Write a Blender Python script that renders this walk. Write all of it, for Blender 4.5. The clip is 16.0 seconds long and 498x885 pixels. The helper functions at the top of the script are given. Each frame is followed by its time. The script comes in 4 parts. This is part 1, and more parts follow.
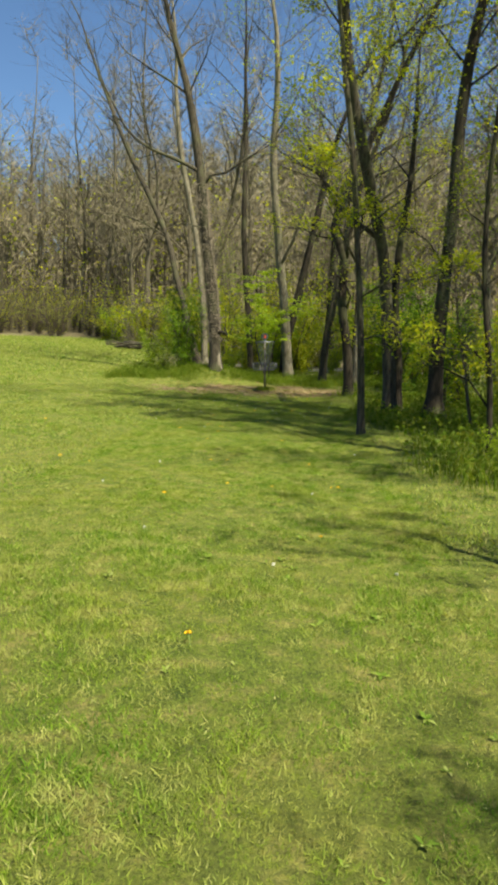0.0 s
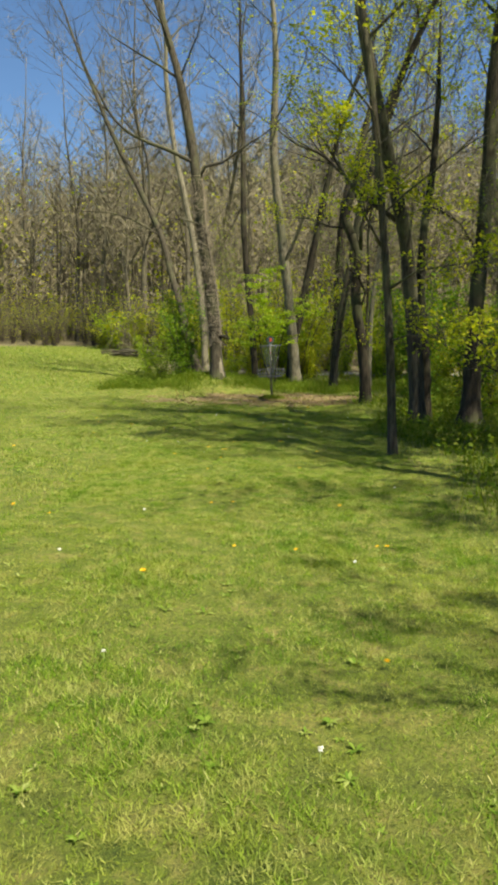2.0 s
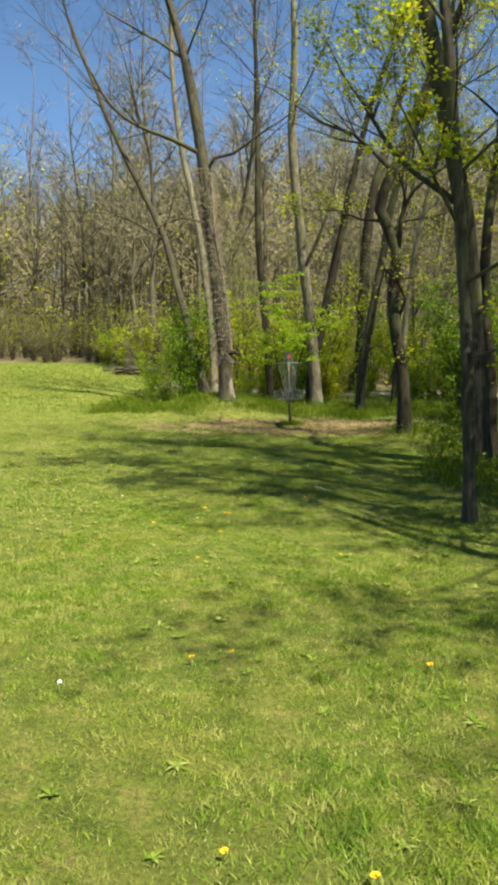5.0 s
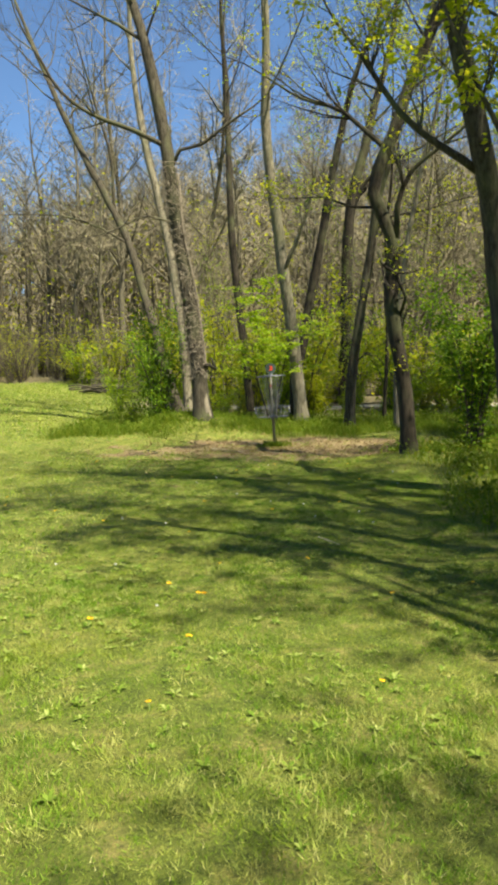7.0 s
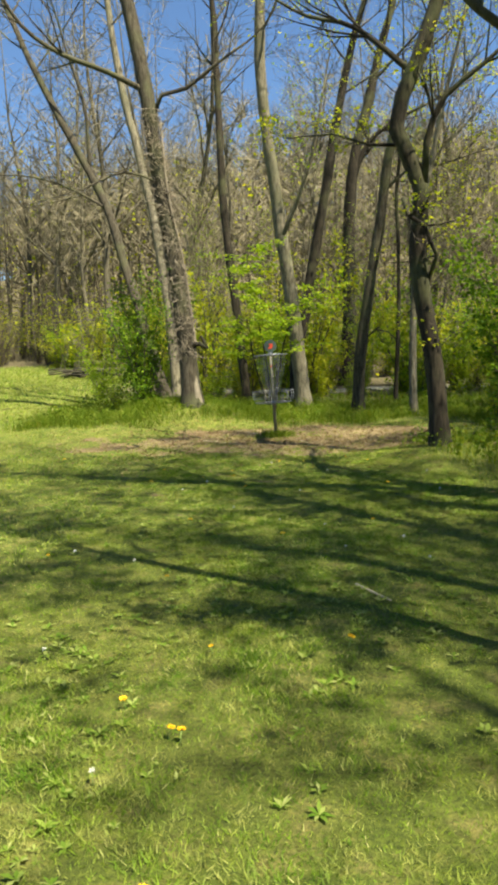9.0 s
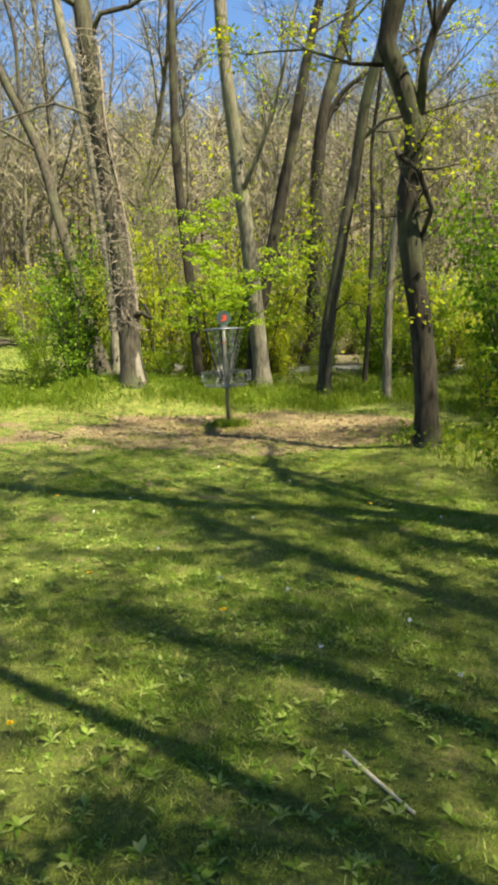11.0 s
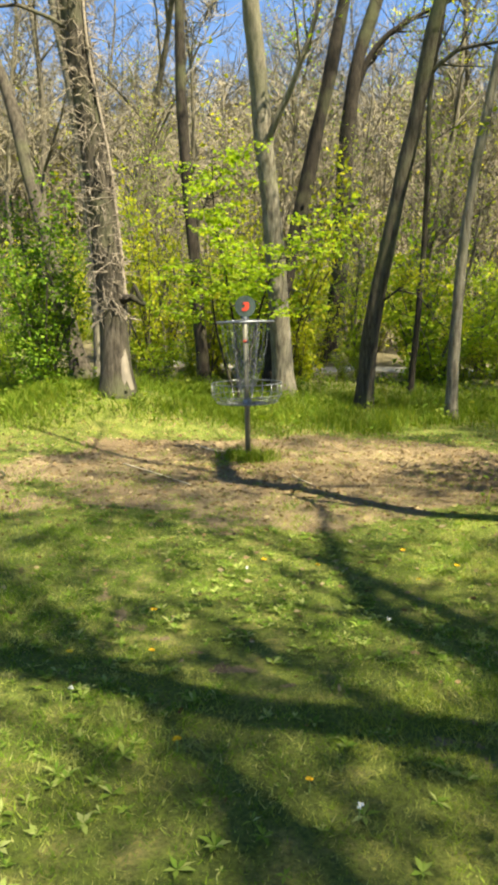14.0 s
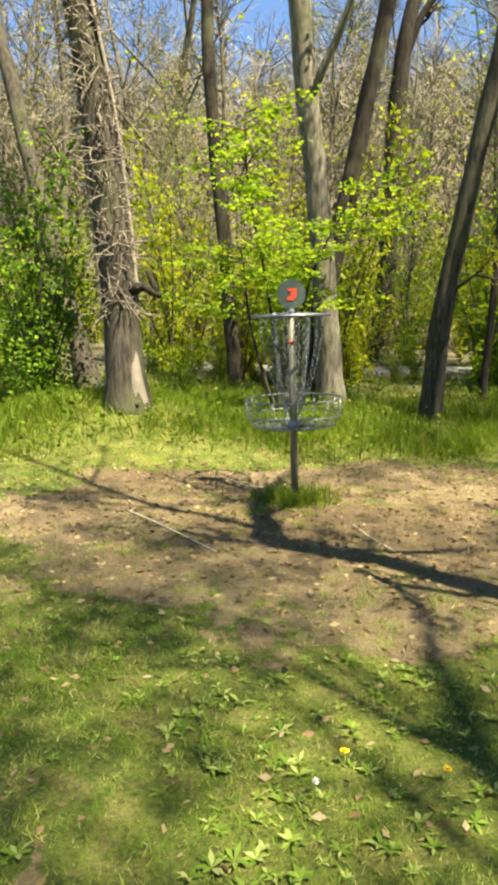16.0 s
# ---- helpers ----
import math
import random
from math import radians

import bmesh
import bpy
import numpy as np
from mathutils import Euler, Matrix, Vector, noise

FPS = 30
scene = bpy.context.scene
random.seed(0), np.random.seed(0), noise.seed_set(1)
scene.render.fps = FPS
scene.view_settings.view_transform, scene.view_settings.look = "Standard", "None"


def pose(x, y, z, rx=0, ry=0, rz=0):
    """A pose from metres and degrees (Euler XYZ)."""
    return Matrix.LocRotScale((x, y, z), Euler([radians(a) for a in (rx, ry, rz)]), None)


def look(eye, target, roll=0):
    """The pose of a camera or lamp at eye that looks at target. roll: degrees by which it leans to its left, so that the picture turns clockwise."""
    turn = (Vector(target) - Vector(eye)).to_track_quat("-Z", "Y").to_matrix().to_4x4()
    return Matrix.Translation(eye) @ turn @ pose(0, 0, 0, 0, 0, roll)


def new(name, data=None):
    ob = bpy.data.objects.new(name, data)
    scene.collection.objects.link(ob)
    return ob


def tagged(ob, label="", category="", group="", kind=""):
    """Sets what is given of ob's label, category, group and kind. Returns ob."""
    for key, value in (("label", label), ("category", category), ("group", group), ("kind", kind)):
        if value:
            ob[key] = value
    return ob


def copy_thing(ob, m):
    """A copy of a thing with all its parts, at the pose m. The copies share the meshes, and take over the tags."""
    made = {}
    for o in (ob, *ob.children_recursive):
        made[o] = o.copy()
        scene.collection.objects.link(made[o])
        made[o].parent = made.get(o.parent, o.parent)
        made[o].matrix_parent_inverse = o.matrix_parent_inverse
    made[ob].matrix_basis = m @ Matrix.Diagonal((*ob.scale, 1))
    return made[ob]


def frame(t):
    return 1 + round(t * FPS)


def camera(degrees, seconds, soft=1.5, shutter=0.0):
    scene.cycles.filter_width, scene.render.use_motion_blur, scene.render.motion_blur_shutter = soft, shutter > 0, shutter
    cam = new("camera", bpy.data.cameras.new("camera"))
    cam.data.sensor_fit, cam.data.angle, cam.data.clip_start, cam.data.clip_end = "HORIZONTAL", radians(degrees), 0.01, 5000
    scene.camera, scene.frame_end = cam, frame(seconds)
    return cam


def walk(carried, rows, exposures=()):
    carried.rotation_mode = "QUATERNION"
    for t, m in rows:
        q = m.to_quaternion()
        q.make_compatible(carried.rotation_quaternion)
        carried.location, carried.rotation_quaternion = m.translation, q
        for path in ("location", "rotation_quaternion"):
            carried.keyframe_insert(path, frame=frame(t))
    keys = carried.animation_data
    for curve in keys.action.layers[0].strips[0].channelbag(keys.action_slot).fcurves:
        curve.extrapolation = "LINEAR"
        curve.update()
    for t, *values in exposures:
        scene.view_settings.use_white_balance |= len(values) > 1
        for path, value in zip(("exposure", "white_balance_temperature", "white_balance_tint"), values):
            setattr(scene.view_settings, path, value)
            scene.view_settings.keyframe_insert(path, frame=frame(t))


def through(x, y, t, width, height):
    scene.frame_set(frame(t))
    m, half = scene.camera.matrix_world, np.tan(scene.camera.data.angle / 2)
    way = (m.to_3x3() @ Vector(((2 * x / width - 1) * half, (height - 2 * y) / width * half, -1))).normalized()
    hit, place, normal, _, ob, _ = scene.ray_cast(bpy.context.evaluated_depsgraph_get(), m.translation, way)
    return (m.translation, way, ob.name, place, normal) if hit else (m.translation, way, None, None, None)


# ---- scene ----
cam = camera(37.32, 16.0, soft=3.8)
PATH = [
    (0, (1.024, -20.191, 1.261), (0.886, -18.213, 0.994), 1.85),
    (0.5, (0.961, -19.743, 1.273), (0.780, -17.767, 1.017), 1.14),
    (1, (0.892, -19.288, 1.278), (0.699, -17.312, 1.034), 0.49),
    (1.5, (0.875, -18.819, 1.297), (0.728, -16.840, 1.049), 0.47),
    (2, (0.844, -18.366, 1.285), (0.692, -16.388, 1.027), 0.14),
    (2.5, (0.870, -17.908, 1.292), (0.735, -15.933, 1.006), 0.14),
    (3, (0.881, -17.476, 1.297), (0.747, -15.503, 0.996), 0.68),
    (3.5, (0.852, -17.046, 1.285), (0.760, -15.074, 0.964), 1.54),
    (4, (0.776, -16.579, 1.306), (0.585, -14.610, 1.012), 2.52),
    (4.2, (0.745, -16.393, 1.301), (0.563, -14.414, 1.077), 1.88),
    (6.3, (0.514, -14.404, 1.329), (0.291, -12.428, 1.124), -1.62),
    (6.5, (0.496, -14.218, 1.322), (0.286, -12.239, 1.122), -1.71),
    (7, (0.465, -13.750, 1.308), (0.328, -11.763, 1.130), -1.47),
    (7.5, (0.417, -13.283, 1.293), (0.275, -11.296, 1.106), -1.97),
    (8, (0.383, -12.801, 1.281), (0.248, -10.813, 1.105), -2.13),
    (8.5, (0.339, -12.316, 1.271), (0.190, -10.331, 1.078), -1.85),
    (9, (0.286, -11.836, 1.252), (0.164, -9.852, 1.028), -2.12),
    (9.2, (0.283, -11.639, 1.253), (0.193, -9.655, 1.018), -1.98),
    (11.3, (0.338, -9.685, 1.306), (0.326, -7.708, 1.003), -0.66),
    (11.5, (0.311, -9.479, 1.318), (0.263, -7.500, 1.030), -0.60),
    (12, (0.234, -8.968, 1.317), (0.198, -6.995, 0.990), -0.71),
    (12.5, (0.176, -8.483, 1.305), (0.153, -6.517, 0.943), -0.31),
    (13, (0.119, -7.964, 1.313), (0.093, -6.004, 0.917), 0.43),
    (13.5, (0.057, -7.465, 1.313), (0.052, -5.505, 0.918), 0.61),
    (14, (0.025, -6.980, 1.319), (0.019, -5.007, 0.993), 0.67),
    (14.5, (-0.025, -6.521, 1.301), (0.016, -4.547, 0.984), 0.46),
    (15, (-0.036, -6.047, 1.301), (0.002, -4.078, 0.956), -0.21),
    (15.5, (-0.076, -5.587, 1.295), (-0.126, -3.624, 0.915), -0.93),
    (16, (-0.087, -5.121, 1.303), (-0.181, -3.152, 0.965), 0.10),
]
walk(cam, [(t, look(eye, target, roll)) for t, eye, target, roll in PATH], [(0, 1.46, 6500, 3), (4, 1.58, 6500, 3), (7, 1.8, 6500, 4), (9, 1.82, 6500, 4), (12, 2.28, 6550, 5), (16, 2.32, 6650, 8)])

# ---- world, sun ----
SUN = Vector((0.44, -0.43, 1.0)).normalized()
world = bpy.data.worlds.new("world")
scene.world = world
world.use_nodes = True
wt = world.node_tree
sky = wt.nodes.new("ShaderNodeTexSky")
sky.sky_type, sky.sun_disc = "NISHITA", False
sky.sun_elevation = math.asin(SUN.z)
sky.sun_rotation = math.atan2(SUN.x, SUN.y)
sky.air_density, sky.dust_density, sky.ozone_density = 1.0, 0.0, 6.0
sky.altitude = 1200
wt.links.new(sky.outputs[0], wt.nodes["Background"].inputs[0])
wt.nodes["Background"].inputs[1].default_value = 0.053
sun = new("sun", bpy.data.lights.new("sun", "SUN"))
sun.data.energy, sun.data.angle, sun.data.color = 5.0, radians(0.55), (1.0, 0.89, 0.66)
sun.matrix_world = look(SUN * 60, (0, 0, 0))


# ---- materials ----
def material(name, rough=0.8, metal=0.0):
    m = bpy.data.materials.new(name)
    m.use_nodes = True
    b = m.node_tree.nodes["Principled BSDF"]
    b.inputs["Roughness"].default_value, b.inputs["Metallic"].default_value = rough, metal
    b.inputs["Specular IOR Level"].default_value = 0.25 if metal == 0 else 0.5
    return m, m.node_tree, b


def node(nt, kind, **inputs):
    n = nt.nodes.new(kind)
    for k, v in inputs.items():
        n.inputs[k.replace("_", " ")].default_value = v
    return n


def ramp(nt, fac, stops):
    r = nt.nodes.new("ShaderNodeValToRGB")
    e = r.color_ramp.elements
    while len(e) < len(stops):
        e.new(0.5)
    for el, (p, c) in zip(e, stops):
        el.position, el.color = p, (*c, 1)
    nt.links.new(fac, r.inputs[0])
    return r.outputs[0]


def mix(nt, fac, a, b, mode="MIX"):
    n = nt.nodes.new("ShaderNodeMix")
    n.data_type, n.blend_type = "RGBA", mode
    for socket, value in ((n.inputs[0], fac), (n.inputs[6], a), (n.inputs[7], b)):
        if isinstance(value, bpy.types.NodeSocket):
            nt.links.new(value, socket)
        else:
            socket.default_value = value if isinstance(value, float) else (*value, 1)
    return n.outputs[2]


def noise_tex(nt, scale, detail=4.0, rough=0.6, coord="Object", stretch=(1, 1, 1)):
    tc = nt.nodes.new("ShaderNodeTexCoord")
    mp = nt.nodes.new("ShaderNodeMapping")
    mp.inputs["Scale"].default_value = stretch
    n = node(nt, "ShaderNodeTexNoise", Scale=scale, Detail=detail, Roughness=rough)
    nt.links.new(tc.outputs[coord], mp.inputs[0])
    nt.links.new(mp.outputs[0], n.inputs["Vector"])
    return n.outputs["Fac"]


def bump(nt, b, height, strength, distance):
    n = node(nt, "ShaderNodeBump", Strength=strength, Distance=distance)
    nt.links.new(height, n.inputs["Height"])
    nt.links.new(n.outputs[0], b.inputs["Normal"])


def bark(name, dark, light, moss=(0.10, 0.11, 0.05), depth=0.02):
    m, nt, b = material(name, 0.92)
    ridges = noise_tex(nt, 9.0, 6, 0.65, stretch=(3.2, 3.2, 0.55))
    blotch = noise_tex(nt, 1.1, 3, 0.6)
    fine = noise_tex(nt, 60, 3, 0.6, stretch=(1, 1, 0.4))
    col = ramp(nt, ridges, [(0.34, dark), (0.66, light)])
    col = mix(nt, ramp(nt, blotch, [(0.48, (0, 0, 0)), (0.68, (0.75, 0.75, 0.75))]), col, moss)
    col = mix(nt, 0.35, col, ramp(nt, fine, [(0.3, (0.25, 0.25, 0.25)), (0.7, (0.9, 0.9, 0.9))]), "MULTIPLY")
    info = nt.nodes.new("ShaderNodeObjectInfo")
    hsv = node(nt, "ShaderNodeHueSaturation")
    mr = node(nt, "ShaderNodeMapRange", To_Min=0.8, To_Max=1.2)
    nt.links.new(info.outputs["Random"], mr.inputs[0])
    nt.links.new(mr.outputs[0], hsv.inputs["Value"])
    nt.links.new(col, hsv.inputs["Color"])
    nt.links.new(hsv.outputs[0], b.inputs["Base Color"])
    bump(nt, b, ridges, 0.9, depth)
    return m


def leafy(name, stops, through=0.5, patch=()):
    m, nt, b = material(name, 0.55)
    b.inputs["Specular IOR Level"].default_value = 0.08
    geo = nt.nodes.new("ShaderNodeNewGeometry")
    col = ramp(nt, geo.outputs["Random Per Island"], stops)
    for size, tone, most in patch:
        p = noise_tex(nt, size, 4, 0.6)
        col = mix(nt, ramp(nt, p, [(0.47, (0, 0, 0)), (0.64, (most, most, most))]), col, mix(nt, 0.3, tone, col))
    nt.links.new(col, b.inputs["Base Color"])
    t = nt.nodes.new("ShaderNodeBsdfTranslucent")
    bright = mix(nt, 1.0, col, (1.35, 1.25, 0.5), "MULTIPLY")
    nt.links.new(bright, t.inputs[0])
    s = nt.nodes.new("ShaderNodeMixShader")
    s.inputs[0].default_value = through
    nt.links.new(b.outputs[0], s.inputs[1])
    nt.links.new(t.outputs[0], s.inputs[2])
    nt.links.new(s.outputs[0], nt.nodes["Material Output"].inputs[0])
    return m


def plain(name, col, rough=0.6, metal=0.0, grain=40.0, vary=0.25):
    m, nt, b = material(name, rough, metal)
    n = noise_tex(nt, grain, 4, 0.6)
    lo, hi = [c * (1 - vary) for c in col], [min(1, c * (1 + vary)) for c in col]
    nt.links.new(ramp(nt, n, [(0.3, lo), (0.7, hi)]), b.inputs["Base Color"])
    bump(nt, b, n, 0.25, 0.002)
    return m


def ground_material():
    m, nt, b = material("ground_soil_and_turf", 0.95)
    at = nt.nodes.new("ShaderNodeAttribute")
    at.attribute_name = "bare"
    wood = nt.nodes.new("ShaderNodeAttribute")
    wood.attribute_name = "litter"
    fine, mid, big = noise_tex(nt, 55, 6, 0.75), noise_tex(nt, 5, 5, 0.65), noise_tex(nt, 0.7, 4, 0.6)
    turf = ramp(nt, mid, [(0.3, (0.0462, 0.0726, 0.0099)), (0.5, (0.106, 0.139, 0.0198)), (0.7, (0.211, 0.191, 0.066))])
    turf = mix(nt, ramp(nt, big, [(0.4, (0, 0, 0)), (0.65, (0.396, 0.396, 0.396))]), turf, (0.172, 0.178, 0.0396))
    turf = mix(nt, 0.75, turf, ramp(nt, fine, [(0.32, (0.25, 0.3, 0.2)), (0.5, (0.95, 0.95, 0.9)), (0.68, (1.7, 1.6, 1.3))]), "MULTIPLY")
    soil = ramp(nt, fine, [(0.28, (0.08, 0.056, 0.03)), (0.5, (0.16, 0.118, 0.062)), (0.72, (0.36, 0.30, 0.17))])
    soil = mix(nt, ramp(nt, mid, [(0.4, (0, 0, 0)), (0.6, (0.6, 0.6, 0.6))]), soil, (0.27, 0.205, 0.115))
    soil = mix(nt, ramp(nt, big, [(0.42, (0, 0, 0)), (0.62, (0.7, 0.7, 0.7))]), soil, (0.115, 0.078, 0.042))
    leaves = ramp(nt, fine, [(0.3, (0.0594, 0.0495, 0.0297)), (0.55, (0.125, 0.102, 0.066)), (0.75, (0.198, 0.165, 0.106))])
    patchy = noise_tex(nt, 6.5, 6, 0.7)
    worn = nt.nodes.new("ShaderNodeMath")
    worn.operation = "ADD"
    nt.links.new(at.outputs["Fac"], worn.inputs[0])
    nt.links.new(patchy, worn.inputs[1])
    col = mix(nt, ramp(nt, worn.outputs[0], [(0.95, (0, 0, 0)), (1.62, (1, 1, 1))]), turf, soil)
    col = mix(nt, wood.outputs["Fac"], col, leaves)
    nt.links.new(col, b.inputs["Base Color"])
    bump(nt, b, fine, 1.0, 0.03)
    return m


BARK_GREY = bark("grey_bark", (0.0198, 0.0158, 0.0111), (0.0958, 0.0821, 0.0609))
BARK_DARK = bark("dark_bark", (0.00904, 0.00701, 0.00485), (0.0426, 0.0341, 0.0242))
BARK_PALE = bark("pale_bark", (0.0576, 0.048, 0.035), (0.23, 0.207, 0.157), moss=(0.124, 0.124, 0.0736))
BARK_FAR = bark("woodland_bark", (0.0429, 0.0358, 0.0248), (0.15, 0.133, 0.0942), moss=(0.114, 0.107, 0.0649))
TWIG = plain("twig_bark", (0.07, 0.0574, 0.0434), 0.9)
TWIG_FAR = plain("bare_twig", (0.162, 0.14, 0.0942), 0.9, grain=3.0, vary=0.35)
VINE = plain("dead_vine", (0.185, 0.156, 0.122), 0.9, vary=0.5)
HEARTWOOD = plain("stripped_wood", (0.16, 0.139, 0.109), 0.85, grain=9, vary=0.18)
SCAR = plain("fresh_wood_scar", (0.44, 0.216, 0.096), 0.8, grain=12)
GRASS = leafy("grass_blade", [(0.0, (0.0539, 0.121, 0.00979)), (0.35, (0.115, 0.211, 0.0162)), (0.74, (0.192, 0.294, 0.0246)), (0.91, (0.307, 0.349, 0.0815)), (1.0, (0.477, 0.464, 0.229))], 0.4, ((0.8, (0.263, 0.291, 0.0523), 0.8), (3.1, (0.0549, 0.14, 0.0139), 0.5), (6.5, (0.396, 0.379, 0.146), 0.9), (15.0, (0.0494, 0.0989, 0.0139), 0.5)))
TALL = leafy("tall_grass", [(0.0, (0.0622, 0.114, 0.00896)), (0.6, (0.124, 0.187, 0.0179)), (1.0, (0.197, 0.219, 0.0403))], 0.5)
BROAD = leafy("broadleaf_weed", [(0.0, (0.0848, 0.157, 0.0173)), (0.6, (0.176, 0.248, 0.0403)), (1.0, (0.313, 0.346, 0.127))], 0.4)
LEAF_YELLOW = leafy("young_yellow_leaf", [(0.0, (0.184, 0.252, 0.013)), (0.6, (0.301, 0.352, 0.0208)), (1.0, (0.403, 0.394, 0.0415))], 0.6)
LEAF_BRIGHT = leafy("spring_green_leaf", [(0.0, (0.123, 0.218, 0.0136)), (0.6, (0.218, 0.328, 0.0204)), (1.0, (0.314, 0.383, 0.0408))], 0.6)
LEAF_DEEP = leafy("shrub_leaf", [(0.0, (0.0489, 0.106, 0.0103)), (0.6, (0.106, 0.195, 0.0155)), (1.0, (0.204, 0.302, 0.0257))], 0.5)
LITTER = leafy("dry_leaf", [(0.0, (0.117, 0.0778, 0.0378)), (0.6, (0.207, 0.149, 0.0758)), (1.0, (0.298, 0.247, 0.14))], 0.2)
GROUND = ground_material()
GRAVEL = plain("pale_gravel", (0.259, 0.242, 0.196), 0.95, grain=30, vary=0.3)
STEEL = plain("galvanised_steel", (0.177, 0.187, 0.197), 0.45, 0.75, grain=25, vary=0.15)
POLE_STEEL = plain("weathered_steel_pole", (0.116, 0.112, 0.0835), 0.6, 0.25, grain=20)
PLATE = plain("dark_green_plate", (0.035, 0.05, 0.045), 0.5)
RED = plain("red_paint", (0.378, 0.045, 0.0225), 0.5)
PETAL = plain("dandelion_yellow", (0.765, 0.495, 0.018), 0.6)
CLOVER = plain("white_petal", (0.6, 0.6, 0.56), 0.6)
STEM = plain("flower_stem", (0.22, 0.30, 0.08), 0.6)
STRAW = plain("dry_straw", (0.464, 0.4, 0.272), 0.8)


# ---- mesh building ----
class Geo:
    """Vertices and faces of one mesh."""

    def __init__(self):
        self.v, self.f = [], []

    def tube(self, pts, radii, sides=6, cap=True, rough=0.0):
        n0 = len(self.v)
        pts = [Vector(p) for p in pts]
        for i, p in enumerate(pts):
            d = (pts[min(i + 1, len(pts) - 1)] - pts[max(i - 1, 0)]).normalized()
            a = d.cross(Vector((0.31, 0.95, 0.02)) if abs(d.y) < 0.9 else Vector((1, 0, 0))).normalized()
            c = d.cross(a)
            for k in range(sides):
                w = 2 * math.pi * k / sides
                r = radii[i]
                if rough:
                    r *= 1 + rough * noise.noise(Vector((k * 1.7, p.z * 1.6, p.x + p.y)))
                self.v.append(p + (a * math.cos(w) + c * math.sin(w)) * r)
        for i in range(len(pts) - 1):
            for k in range(sides):
                k2 = (k + 1) % sides
                self.f.append((n0 + i * sides + k, n0 + i * sides + k2, n0 + (i + 1) * sides + k2, n0 + (i + 1) * sides + k))
        if cap:
            self.f.append(tuple(n0 + k for k in range(sides))[::-1])
            self.f.append(tuple(n0 + (len(pts) - 1) * sides + k for k in range(sides)))

    def ribbon(self, a, b, w0, w1):
        d = (b - a).normalized()
        s = d.cross(Vector((random.uniform(-1, 1), random.uniform(-1, 1), random.uniform(-1, 1)))).normalized()
        n = len(self.v)
        self.v += [a - s * w0, a + s * w0, b + s * w1, b - s * w1]
        self.f.append((n, n + 1, n + 2, n + 3))

    def leaf(self, p, d, size, wide=0.55):
        """A folded, pointed leaf from p along d."""
        s = d.cross(Vector((random.uniform(-1, 1), random.uniform(-1, 1), random.uniform(-1, 1)))).normalized()
        up = s.cross(d)
        n = len(self.v)
        self.v += [p, p + d * size * 0.5 + s * size * wide * 0.5 + up * size * 0.08, p + d * size, p + d * size * 0.5 - s * size * wide * 0.5 + up * size * 0.08]
        self.f += [(n, n + 1, n + 2), (n, n + 2, n + 3)]

    def ring(self, r, z, thick, n=28, sides=6, centre=(0, 0)):
        self.loop([(centre[0] + r * math.cos(2 * math.pi * k / n), centre[1] + r * math.sin(2 * math.pi * k / n), z) for k in range(n)], thick, sides)

    def loop(self, pts, thick, sides=5):
        """A closed tube."""
        n0, n = len(self.v), len(pts)
        pts = [Vector(p) for p in pts]
        mid = sum(pts, Vector()) / n
        for i, p in enumerate(pts):
            d = (pts[(i + 1) % n] - pts[i - 1]).normalized()
            a = (p - mid).normalized()
            c = d.cross(a).normalized()
            for k in range(sides):
                w = 2 * math.pi * k / sides
                self.v.append(p + (a * math.cos(w) + c * math.sin(w)) * thick)
        for i in range(n):
            for k in range(sides):
                j, k2 = (i + 1) % n, (k + 1) % sides
                self.f.append((n0 + i * sides + k, n0 + i * sides + k2, n0 + j * sides + k2, n0 + j * sides + k))

    def mesh(self, name, mat, smooth=True):
        me = bpy.data.meshes.new(name)
        me.from_pydata([tuple(v) for v in self.v], [], self.f)
        me.materials.append(mat)
        if smooth:
            me.polygons.foreach_set("use_smooth", [True] * len(me.polygons))
        return me


def part(name, geo, mat, parent, label="", smooth=True):
    ob = new(name, geo.mesh(name, mat, smooth))
    ob.parent = parent
    if name in ("bough_growth", "twig_growth", "foliage", "stem_growth", "crown", "dead_vines"):
        ob["kind"] = "stuff"
    if label:
        ob["label"] = label
    return ob


def thing(name, place, label, category, group=""):
    ob = new(name)
    ob.empty_display_size = 0.2
    ob.matrix_world = place if isinstance(place, Matrix) else Matrix.Translation(place)
    return tagged(ob, label, category, group)


def rnd(a, b):
    return random.uniform(a, b)


def smooth_step(a, b, x):
    t = np.clip((x - a) / (b - a), 0, 1)
    return t * t * (3 - 2 * t)


def curve(pts, step=0.3, wobble=0.0):
    """A Catmull-Rom line through pts."""
    P = [Vector(p) for p in pts]
    P = [P[0] * 2 - P[1]] + P + [P[-1] * 2 - P[-2]]
    out = []
    for i in range(1, len(P) - 2):
        n = max(1, int((P[i + 1] - P[i]).length / step))
        for k in range(n):
            t = k / n
            a, b, c, d = P[i - 1], P[i], P[i + 1], P[i + 2]
            q = 0.5 * ((2 * b) + (c - a) * t + (2 * a - 5 * b + 4 * c - d) * t * t + (3 * b - a - 3 * c + d) * t ** 3)
            if wobble and out:
                q = q + Vector((noise.noise(q * 1.3), noise.noise(q * 1.3 + Vector((9, 0, 0))), 0)) * wobble
            out.append(q)
    return out + [P[-2]]


